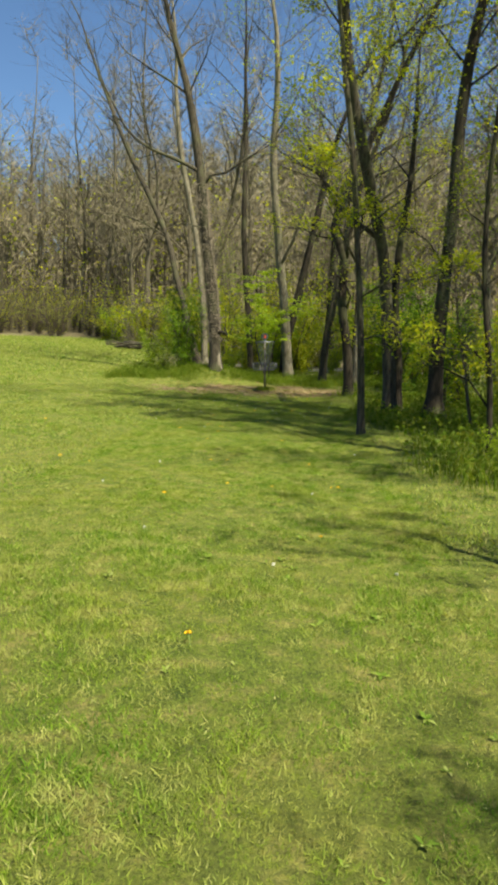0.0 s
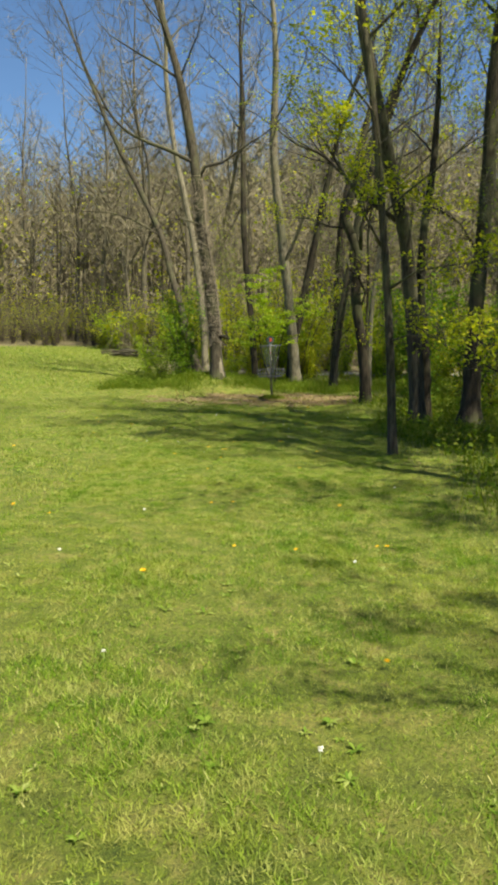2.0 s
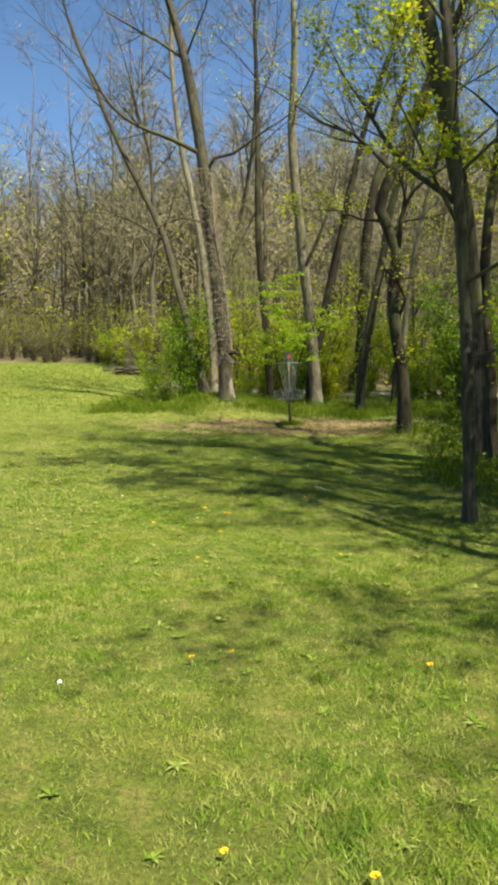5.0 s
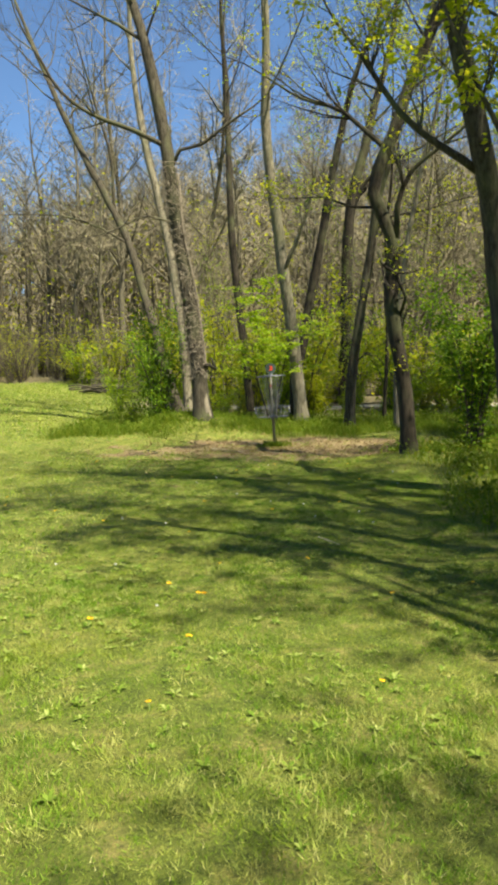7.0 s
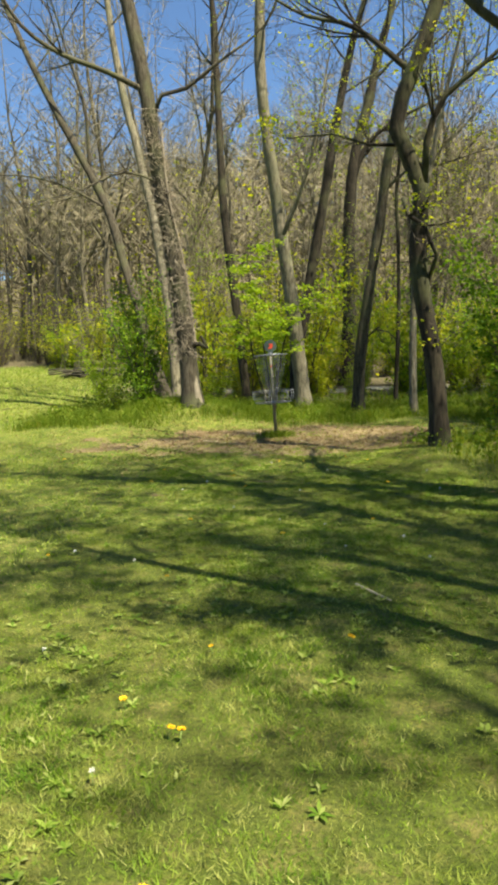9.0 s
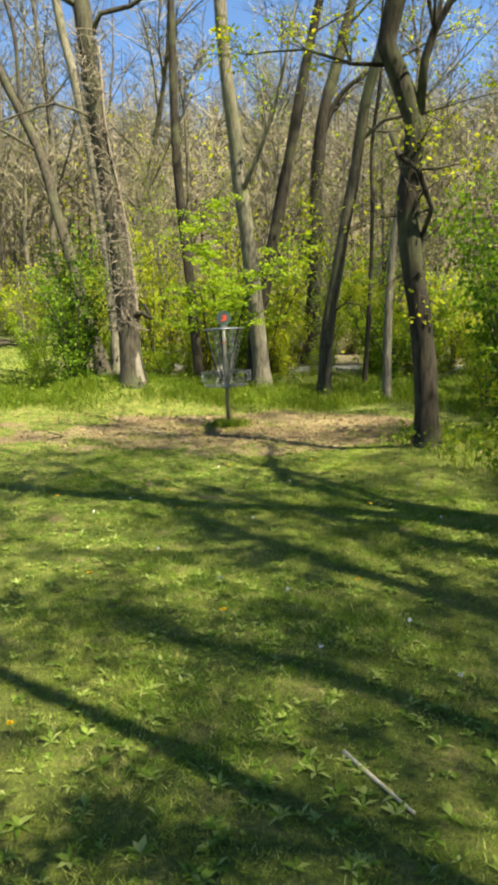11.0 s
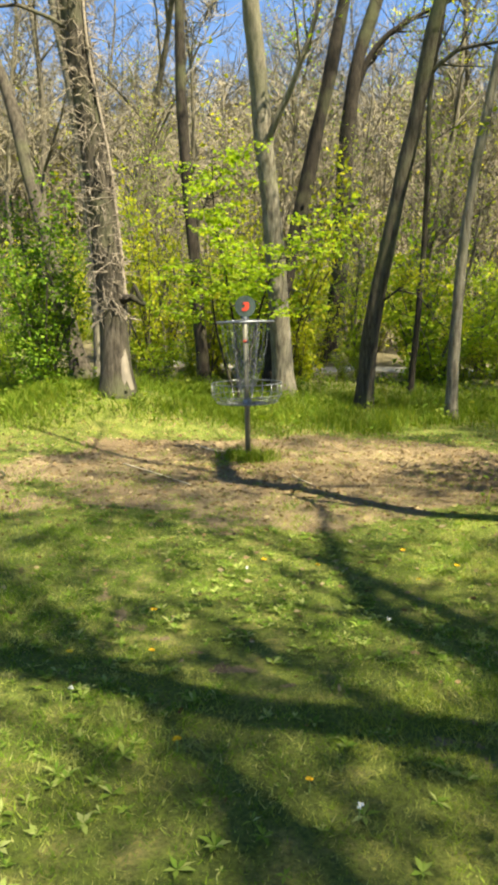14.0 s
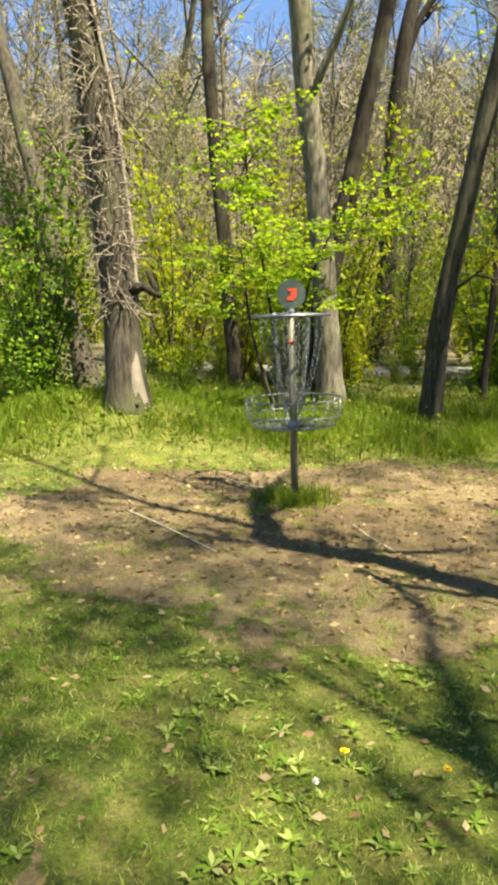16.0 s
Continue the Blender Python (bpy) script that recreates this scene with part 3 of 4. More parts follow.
def tree(base, trunk, r0, r1, tall, mat, label, limbs=(), boughs=14, start=0.45, spread=0.3, leaf=None, leaves=0, leaf_size=0.06, lean=(0, 0), seed=1, flare=0.35, depth=2, droop=0.0):
    """A tree from the line of its trunk, in world metres; above that line it grows on to its full height."""
    random.seed(seed)
    base = Vector(base)
    ob = thing("tree", base, label, "tree")
    line = [Vector(p) - base for p in trunk]
    line[0].z = -0.35
    d = (line[-1] - line[-2]).normalized()
    z0 = line[-1].z
    p = line[-1].copy()
    while p.z < tall:
        d = (d + Vector((lean[0] + rnd(-0.12, 0.12), lean[1] + rnd(-0.12, 0.12), 0.12))).normalized()
        p = p + d * 1.1
        line.append(p.copy())
    pts = curve(line, 0.28, 0.02)
    top = pts[-1].z
    rad = []
    for q in pts:
        t = q.z / top
        r = r0 + (r1 - r0) * min(1, q.z / max(z0, 0.1)) if q.z < z0 else r1 * max(0.06, 1 - (q.z - z0) / max(top - z0, 0.1))
        rad.append(r * (1 + flare * math.exp(-max(q.z, 0) / 0.22)))
    g = Geo()
    g.tube(pts, rad, 12, True, 0.22)
    part("trunk", g, mat, ob)
    wood, twigs, ends = Geo(), Geo(), []
    for lp, lr0, lr1 in limbs:
        lg = Geo()
        lpts = curve([Vector(q) - base for q in lp], 0.25, 0.03)
        n = len(lpts)
        lr = [lr0 + (lr1 - lr0) * i / (n - 1) for i in range(n)]
        lg.tube(lpts, lr, 8, True, 0.15)
        part("limb", lg, mat, ob)
        for k in range(9):
            i = random.randint(n // 4, n - 2)
            dd = (lpts[i + 1] - lpts[i]).normalized()
            side = dd.cross(Vector((rnd(-1, 1), rnd(-1, 1), rnd(-1, 1)))).normalized()
            limb_growth(wood, twigs, ends, lpts[i], dd * 0.6 + side * 0.7 + Vector((0, 0, 0.2)), rnd(0.4, 1.0) * min(1.5, n * 0.12), lr[i] * 0.5, 1, droop)
        limb_growth(wood, twigs, ends, lpts[-1], lpts[-1] - lpts[-2], min(1.6, n * 0.13), lr1, 2, droop)
    for k in range(boughs):
        t = start + (1 - start) * ((k + rnd(0, 1)) / boughs)
        i = min(range(len(pts) - 1), key=lambda j: abs(pts[j].z - t * top))
        dd = (pts[i + 1] - pts[i]).normalized()
        a = k * 2.4 + rnd(-0.5, 0.5)
        out = Vector((math.cos(a), math.sin(a), 0))
        limb_growth(wood, twigs, ends, pts[i], dd * rnd(0.5, 1.0) + out * rnd(0.7, 1.0), top * spread * rnd(0.6, 1.1) * (1.15 - 0.6 * t), rad[i] * rnd(0.2, 0.38), depth, droop)
    if wood.v:
        part("bough_growth", wood, mat, ob)
    if twigs.v:
        part("twig_growth", twigs, TWIG, ob)
    if leaf and ends:
        lg = Geo()
        sprays = random.sample(ends, max(1, int(len(ends) * 0.4)))
        for k in range(leaves):
            q, dd = random.choice(sprays)
            w = Vector((rnd(-1, 1), rnd(-1, 1), rnd(-0.6, 0.6)))
            lg.leaf(q + w * rnd(0.0, 0.17), (w.normalized() + dd * 0.3 - Vector((0, 0, 0.25))).normalized(), leaf_size * rnd(0.6, 1.4), 0.62)
        part("foliage", lg, leaf, ob, "", False)
    return ob


def vine_shag(ob, line, r, z0, z1, count):
    """Dead vine stems standing off a trunk."""
    g = Geo()
    pts = curve(line, 0.1)
    pts = [p for p in pts if z0 < p.z < z1]
    for k in range(count):
        p = random.choice(pts)
        a = rnd(0, 6.283)
        out = Vector((math.cos(a), math.sin(a), 0))
        s = p + out * r * rnd(0.8, 1.05)
        d = (out * rnd(0.1, 0.6) + Vector((rnd(-0.8, 0.8), rnd(-0.8, 0.8), rnd(-1.0, 0.7)))).normalized()
        L = rnd(0.06, 0.26)
        e = s + d * L
        m = s + d * L * 0.5 + out * rnd(0, 0.05)
        w = rnd(0.003, 0.008)
        g.tube([s, m, e], [w, w * 0.8, w * 0.3], 4, False)
    for k in range(2):
        a = 6.283 * k / 2 + rnd(-0.3, 0.3)
        strand = []
        for i, p in enumerate(pts[::3]):
            b = a + 0.5 * math.sin(i * 0.5 + k)
            strand.append(p + Vector((math.cos(b), math.sin(b), 0)) * (r + 0.012))
        g.tube(strand, [rnd(0.012, 0.022)] * len(strand), 5, False)
    part("dead_vines", g, VINE, ob, "shaggy grey dead vine stems")


# big trunk wrapped in dead vines, left of the basket
A_LINE = [(-1.58, 1.89, 0.47), (-1.67, 1.95, 1.63), (-1.76, 1.98, 2.51), (-1.91, 2.04, 3.72), (-2.07, 2.06, 4.85), (-2.25, 2.17, 6.36), (-2.54, 2.28, 7.99)]
oak = tree(A_LINE[0], A_LINE, 0.18, 0.115, 14.5, BARK_GREY, "tall grey tree with shaggy dead vines on its trunk", [
    ([(-2.22, 2.17, 6.19), (-2.83, 1.89, 6.46), (-3.58, 1.62, 6.69), (-4.18, 1.34, 7.10), (-4.64, 1.07, 7.90)], 0.055, 0.025),
    ([(-2.14, 2.15, 5.70), (-1.94, 2.11, 6.08), (-1.46, 2.06, 6.16), (-0.96, 2.00, 6.49), (-0.33, 1.95, 6.85)], 0.045, 0.02),
    ([(-2.00, 2.04, 4.49), (-2.55, 1.62, 4.65), (-3.21, 1.07, 4.27), (-3.87, 0.63, 3.99)], 0.025, 0.008)], boughs=16, start=0.5, lean=(-0.05, 0), seed=3, spread=0.26)
random.seed(8)
vine_shag(oak, [Vector(p) - Vector(A_LINE[0]) for p in A_LINE], 0.165, 0.85, 5.4, 1700)


def stub(ob, name, lines, mat, label):
    g = Geo()
    for ctrl, a, b in lines:
        line = curve(ctrl, 0.07)
        g.tube(line, [a + (b - a) * i / (len(line) - 1) for i in range(len(line))], 9, True, 0.35)
    part(name, g, mat, ob, label)


stub(oak, "broken_limb", [([(0.04, -0.02, 1.06), (0.18, -0.06, 1.1), (0.28, -0.06, 1.04), (0.33, -0.03, 1.02)], 0.055, 0.03), ([(0.29, -0.06, 1.05), (0.25, -0.05, 1.16), (0.21, -0.05, 1.25)], 0.035, 0.02)], BARK_DARK, "broken dark limb stump")
stub(oak, "stripped_root_flare", [([(0.11, -0.07, -0.35), (0.09, -0.06, -0.05), (0.06, -0.045, 0.25), (0.02, -0.01, 0.62)], 0.14, 0.06)], HEARTWOOD, "pale root flare with its bark stripped")

# leaning trunk with a broken stub, and a straight pale one beside it
lean = tree((-2.26, 3.2, 0.62), [(-2.26, 3.2, 0.62), (-2.78, 3.6, 2.06), (-3.16, 4.0, 3.22), (-3.6, 4.4, 4.6), (-4.26, 4.8, 5.92), (-4.94, 5.2, 7.16), (-5.58, 5.6, 8.44), (-6.11, 6.0, 9.63)], 0.115, 0.06, 13, BARK_GREY, "grey trunk leaning far over with a broken stub", [
    ([(-3.6, 4.4, 4.6), (-4.3, 4.2, 5.0), (-5.0, 3.8, 5.2), (-6.0, 3.4, 5.2)], 0.03, 0.01),
    ([(-4.0, 4.7, 5.4), (-4.05, 4.7, 6.8), (-4.4, 4.6, 8.2), (-4.7, 4.4, 9.5)], 0.04, 0.015)], boughs=14, start=0.5, lean=(-0.1, 0), seed=5)
stub(lean, "broken_stub", [([(-0.25, 0.1, 0.65), (-0.52, 0.05, 1.1), (-0.62, 0.02, 1.4)], 0.09, 0.04)], BARK_PALE, "pale broken stub without bark")
tree((-2.18, 4.0, 0.5), [(-2.18, 4.0, 0.5), (-2.32, 4.16, 2.24), (-2.56, 4.32, 4.18), (-2.88, 4.48, 5.76), (-3.2, 4.64, 7.23), (-3.44, 4.8, 9.04)], 0.11, 0.065, 14, BARK_PALE, "straight pale-barked tree, still bare of leaves", boughs=14, start=0.5, seed=6)
tree((-0.78, 6.0, 0.2), [(-0.78, 6.0, 0.2), (-1.0, 6.2, 2.3), (-1.21, 6.4, 4.48), (-1.28, 6.6, 5.98), (-1.31, 6.8, 7.88), (-1.34, 7.0, 9.26)], 0.115, 0.075, 14, BARK_DARK, "dark slender tree standing behind the basket", boughs=14, start=0.5, seed=7)
# pale forked trunk behind the basket, with its dark neighbour
pale = tree((0.56, 4.5, 0.2), [(0.56, 4.5, 0.2), (0.42, 4.4, 1.5), (0.27, 4.25, 3.0), (0.12, 4.1, 4.1), (-0.06, 3.9, 5.69), (-0.17, 3.75, 6.96), (-0.13, 3.6, 8.29)], 0.165, 0.10, 14, BARK_PALE, "smooth pale grey forked tree behind the basket", [
    ([(0.16, 4.1, 3.75), (0.34, 4.0, 4.15), (0.55, 3.9, 4.6), (0.9, 3.7, 5.6), (1.1, 3.6, 6.6)], 0.055, 0.02)], boughs=14, start=0.5, seed=9, leaf=LEAF_BRIGHT, leaves=1800, leaf_size=0.06)
dark = tree((0.36, 5.2, 0.2), [(0.36, 5.2, 0.2), (0.40, 5.4, 1.2), (0.65, 5.58, 2.37), (1.05, 5.72, 4.37), (1.31, 5.86, 5.74), (1.46, 6.0, 6.54)], 0.15, 0.10, 13, BARK_DARK, "dark leaning tree with an orange wood scar", boughs=14, start=0.5, lean=(0.05, 0), seed=10, leaf=LEAF_YELLOW, leaves=2000)
g = Geo()
g.tube([(0.03, -0.12, 0.45), (0.03, -0.125, 0.55), (0.035, -0.11, 0.75), (0.045, -0.09, 0.82)], [0.02, 0.05, 0.05, 0.015], 8, True, 0.2)
part("scar", g, SCAR, dark, "orange torn wood scar")
tree((1.9, 11.0, 0.38), [(1.9, 11.0, 0.38), (2.06, 11.0, 2.2), (2.1, 11.0, 4.29), (2.21, 11.0, 6.16), (2.4, 11.0, 7.32), (2.72, 11.0, 8.46)], 0.22, 0.15, 15, BARK_DARK, "thick dark trunk standing deeper in the wood", [
    ([(2.2, 11.0, 6.2), (2.7, 10.9, 7.4), (3.5, 10.8, 8.0), (4.5, 10.6, 8.4)], 0.09, 0.04)], boughs=14, start=0.55, seed=11, leaf=LEAF_YELLOW, leaves=2200, leaf_size=0.09)
tree((1.63, 3.65, 0.12), [(1.63, 3.65, 0.12), (1.70, 3.54, 1.2), (1.86, 3.43, 2.35), (2.05, 3.3, 3.5), (2.18, 3.2, 4.4), (2.26, 3.1, 5.0), (2.45, 3.0, 5.7)], 0.125, 0.085, 13, BARK_GREY, "curving grey-brown tree with new leaves", [
    ([(2.18, 3.2, 4.4), (2.6, 3.1, 4.75), (3.2, 2.9, 4.8), (3.9, 2.7, 4.95)], 0.035, 0.012),
    ([(1.76, 3.5, 1.55), (2.0, 3.3, 1.75), (2.25, 3.2, 1.7), (2.4, 3.1, 1.5)], 0.018, 0.008)], boughs=14, start=0.48, lean=(0.06, 0), seed=12, leaf=LEAF_YELLOW, leaves=4500, leaf_size=0.055)
tree((2.61, 2.5, 0.1), [(2.61, 2.5, 0.1), (2.59, 2.46, 1.16), (2.63, 2.42, 2.43), (2.77, 2.38, 3.63), (2.88, 2.34, 4.42), (2.96, 2.3, 4.76)], 0.075, 0.05, 10, BARK_PALE, "slim pale tree at the wood's edge", boughs=11, start=0.45, lean=(0.05, 0), seed=13, leaf=LEAF_YELLOW, leaves=2600, leaf_size=0.055)
tree((2.58, 5.0, 0.18), [(2.58, 5.0, 0.18), (2.69, 5.0, 1.92), (2.71, 5.0, 3.64), (2.69, 5.0, 4.74), (2.84, 5.0, 5.99)], 0.05, 0.035, 10, BARK_DARK, "thin dark young tree in the wood", boughs=10, start=0.35, seed=14, leaf=LEAF_YELLOW, leaves=700, leaf_size=0.05)
# crooked dark tree by the worn soil
tree((2.14, -2.5, 0.14), [(2.14, -2.5, 0.14), (2.05, -2.53, 1.1), (1.89, -2.57, 2.0), (1.85, -2.62, 2.6), (1.90, -2.66, 3.2), (1.74, -2.7, 3.58), (1.6, -2.7, 3.88), (1.67, -2.7, 4.25), (1.89, -2.7, 4.74), (2.09, -2.7, 5.29)], 0.115, 0.085, 12, BARK_DARK, "crooked dark tree with mottled bark and young leaves", [
    ([(1.92, -2.7, 3.25), (1.94, -2.8, 3.7), (2.13, -2.9, 4.16), (2.55, -3.0, 4.46), (3.1, -3.1, 4.9)], 0.045, 0.018),
    ([(1.66, -2.7, 3.7), (1.3, -2.6, 3.75), (0.9, -2.4, 3.95), (0.5, -2.2, 4.0)], 0.025, 0.008),
    ([(1.66, -2.75, 3.08), (1.70, -2.86, 2.86), (1.89, -2.90, 2.73), (1.97, -2.85, 2.56), (2.06, -2.75, 2.40), (1.99, -2.62, 2.18)], 0.03, 0.022),
    ([(1.8, -2.7, 4.5), (1.2, -2.3, 5.2), (0.6, -1.8, 5.6), (-0.1, -1.4, 6.2)], 0.04, 0.012)], boughs=16, start=0.42, lean=(0.0, 0), seed=15, leaf=LEAF_YELLOW, leaves=4200, leaf_size=0.05, spread=0.27)
# slim sapling on the lawn's edge
tree((1.92, -9.4, 0.02), [(1.92, -9.4, 0.02), (1.86, -9.4, 0.88), (1.79, -9.4, 1.89), (1.71, -9.4, 2.81), (1.63, -9.4, 3.59), (1.53, -9.4, 4.35)], 0.054, 0.04, 8.5, BARK_GREY, "slim sapling with yellow-green young leaves", [
    ([(1.74, -9.4, 2.4), (1.5, -9.5, 2.8), (1.2, -9.7, 3.3)], 0.018, 0.006),
    ([(1.79, -9.4, 1.95), (2.1, -9.6, 2.15), (2.6, -9.9, 2.2)], 0.018, 0.006),
    ([(1.83, -9.4, 1.35), (2.0, -9.7, 1.42), (2.3, -10.1, 1.38)], 0.012, 0.005)], boughs=20, start=0.3, seed=16, leaf=LEAF_YELLOW, leaves=9000, leaf_size=0.045, spread=0.23)
# twin trunks at the wood's edge, leaning towards the lawn
tree((2.72, -6.0, 0.08), [(2.72, -6.0, 0.08), (2.63, -6.0, 1.12), (2.5, -6.0, 2.32), (2.39, -6.15, 3.05), (2.25, -6.3, 3.55), (2.08, -6.45, 4.1), (1.92, -6.6, 4.7)], 0.125, 0.10, 13, BARK_GREY, "big grey tree leaning towards the lawn", [
    ([(2.33, -6.2, 3.2), (2.1, -6.2, 3.38), (1.89, -6.2, 3.52), (1.51, -6.2, 3.85), (1.1, -6.1, 4.5)], 0.045, 0.018)], boughs=15, start=0.42, lean=(-0.03, 0), seed=17, leaf=LEAF_YELLOW, leaves=6200, leaf_size=0.05, spread=0.34)
tree((2.88, -5.75, 0.08), [(2.88, -5.75, 0.08), (2.83, -5.75, 1.12), (2.72, -5.75, 2.1), (2.75, -5.7, 3.2), (2.9, -5.6, 4.4)], 0.09, 0.055, 7.5, BARK_DARK, "dark second trunk beside a leaning tree", boughs=10, start=0.5, seed=18, leaf=LEAF_YELLOW, leaves=1500, leaf_size=0.055)
tree((3.41, -6.66, 0.05), [(3.41, -6.66, 0.05), (3.42, -6.7, 1.85), (3.5, -6.73, 3.4), (3.54, -6.76, 5.27), (3.69, -6.8, 6.61)], 0.13, 0.09, 12, BARK_DARK, "thick dark trunk flaring at its foot", [
    ([(3.46, -6.7, 2.6), (3.1, -6.9, 3.1), (2.6, -7.2, 3.3)], 0.02, 0.007)], boughs=15, start=0.4, lean=(0.14, 0), seed=19, flare=1.1, leaf=LEAF_YELLOW, leaves=5200, leaf_size=0.055, spread=0.27)
tree((3.3, -11.3, 0.02), [(3.3, -11.3, 0.02), (3.22, -11.3, 0.9), (3.08, -11.3, 2.0), (3.05, -11.3, 3.0), (3.1, -11.3, 4.0)], 0.035, 0.025, 6, BARK_DARK, "thin dark sapling among weeds", [
    ([(3.26, -11.3, 0.55), (3.0, -11.2, 0.9), (2.7, -11.1, 1.05), (2.4, -11.0, 1.2)], 0.014, 0.005),
    ([(3.2, -11.3, 1.1), (2.95, -11.5, 1.25), (2.6, -11.7, 1.28)], 0.012, 0.004)], boughs=8, start=0.3, spread=0.16, seed=20, leaf=LEAF_YELLOW, leaves=1400, leaf_size=0.045)

# leafy trees along the lawn, whose shade falls on it
edge_tree = tree((5.0, -9.2, 0.0), [(5.0, -9.2, 0.0), (4.95, -9.2, 2.0), (5.05, -9.1, 4.0), (5.0, -9.0, 6.5)], 0.14, 0.10, 13, BARK_DARK, "leafy dark-trunked tree along the lawn's edge", boughs=18, start=0.36, seed=21, leaf=LEAF_YELLOW, leaves=4200, leaf_size=0.075, spread=0.28)
tagged(edge_tree, group="trees along the lawn")
for x, y, turn, size in [(6.8, -9.4, 140, 1.0), (7.6, -3.0, 30, 0.9), (5.1, -14.9, 100, 0.6), (4.5, -10.8, 65, 0.9), (4.4, -13.3, 310, 0.8), (3.4, -17.0, 250, 0.4), (3.95, -20.2, 20, 0.34)]:
    copy_thing(edge_tree, pose(x, y, hz(x, y), 0, 0, turn) @ Matrix.Scale(size, 4))


def young_maple():
    """Low layered crown of bright leaves behind the basket."""
    random.seed(23)
    base = Vector((-0.15, 3.1, 0.12))
    ob = thing("young_tree", base, "young tree with layers of bright spring-green leaves", "young tree")
    g, tw, lf = Geo(), Geo(), Geo()
    stems = [[(0, 0, -0.1), (-0.05, 0, 0.9), (-0.2, 0.02, 1.8), (-0.35, 0.05, 2.6), (-0.38, 0.05, 3.3)], [(0.06, 0.03, -0.1), (0.16, 0.05, 0.8), (0.38, 0.0, 1.7), (0.75, -0.05, 2.45)], [(-0.06, 0, 0.2), (-0.3, -0.05, 1.0), (-0.42, -0.1, 1.9)]]
    for ctrl in stems:
        line = curve(ctrl, 0.15, 0.02)
        g = Geo()
        g.tube(line, [0.024 - 0.018 * i / len(line) for i in range(len(line))], 6)
        part("stem", g, BARK_DARK, ob)
        for p in line[len(line) // 2:]:
            for k in range(3):
                a = rnd(0, 6.283)
                d = Vector((math.cos(a), math.sin(a), rnd(0.0, 0.35))).normalized()
                L = rnd(0.35, 1.0)
                e = p + d * L - Vector((0, 0, 0.06))
                tw.tube([p, p.lerp(e, 0.5) + Vector((0, 0, 0.04)), e], [0.007, 0.005, 0.002], 4, False)
                for j in range(55):
                    t = rnd(0.25, 1.05)
                    q = p.lerp(e, t) + Vector((rnd(-0.13, 0.13), rnd(-0.13, 0.13), rnd(-0.05, 0.05)))
                    b = rnd(0, 6.283)
                    lf.leaf(q, Vector((math.cos(b), math.sin(b), rnd(-0.55, 0.1))).normalized(), rnd(0.04, 0.08), 0.75)
    part("twig_growth", tw, TWIG, ob)
    part("foliage", lf, LEAF_BRIGHT, ob, "", False)


young_maple()


def shrub(name, base, wide, tall, leaf, count, label, seed, size=0.05, stems=9, group="", low=0.2):
    random.seed(seed)
    ob = thing(name, base, label, "shrub", group)
    g, lf = Geo(), Geo()
    tips = []
    for k in range(stems):
        a = rnd(0, 6.283)
        r = wide * 0.5 * math.sqrt(rnd(0.1, 1))
        e = Vector((math.cos(a) * r, math.sin(a) * r, tall * rnd(0.6, 1.0)))
        line = curve([(rnd(-0.1, 0.1), rnd(-0.1, 0.1), -0.1), (e.x * 0.35, e.y * 0.35, e.z * 0.5), tuple(e)], 0.25, 0.05)
        g.tube(line, [0.016 * (1.1 - i / len(line)) for i in range(len(line))], 5, False)
        for p in line[1:]:
            for j in range(3):
                d = Vector((rnd(-1, 1), rnd(-1, 1), rnd(-0.1, 0.7)))
                q = p + d * rnd(0.15, 0.42) * min(1.0, wide * 0.6)
                g.ribbon(p, q, 0.005, 0.002)
                tips.append((p, q))
    for k in range(count):
        p, q = random.choice(tips)
        if q.z < tall * low and rnd(0, 1) < 0.7:
            continue
        w = Vector((rnd(-1, 1), rnd(-1, 1), rnd(-0.8, 0.8)))
        lf.leaf(p.lerp(q, rnd(0.3, 1.1)) + w * 0.09, (w.normalized() - Vector((0, 0, 0.2))).normalized(), size * rnd(0.6, 1.35), 0.65)
    part("stem_growth", g, TWIG, ob)
    part("foliage", lf, leaf, ob, "", False)
    return ob


shrub("shrub", (-2.65, 2.5, hz(-2.65, 2.5) - 0.05), 2.0, 2.5, LEAF_DEEP, 6800, "dense dark green shrub beside the vine-clad tree", 31, 0.055, 16, low=0.05)
shrub("shrub", (3.35, -1.4, hz(3.35, -1.4)), 1.9, 2.9, LEAF_DEEP, 8000, "tall leafy dark green shrub with many stems", 32, 0.065, 16, low=0.36)
shrub("shrub", (3.9, -4.6, hz(3.9, -4.6)), 1.6, 2.3, LEAF_DEEP, 4200, "tall green shrub among the edge trees", 33, 0.06, 12, low=0.3)
green = shrub("shrub", (-0.9, 7.6, hz(-0.9, 7.6)), 2.0, 1.7, LEAF_BRIGHT, 2100, "light green understorey shrub in the wood", 34, 0.066, 8, "understorey shrubs", 0.1)
yellow = shrub("shrub", (3.4, 7.0, hz(3.4, 7.0)), 2.2, 2.2, LEAF_YELLOW, 2100, "yellow-green understorey shrub in the wood", 35, 0.064, 9, "understorey shrubs", 0.1)
scrub = shrub("thicket", (-6.5, 15.5, hz(-6.5, 15.5)), 2.6, 2.6, LEAF_YELLOW, 420, "brown leafless thicket with a few new leaves", 36, 0.06, 22, "thickets at the field's end", 0.1)
rng = random.Random(40)
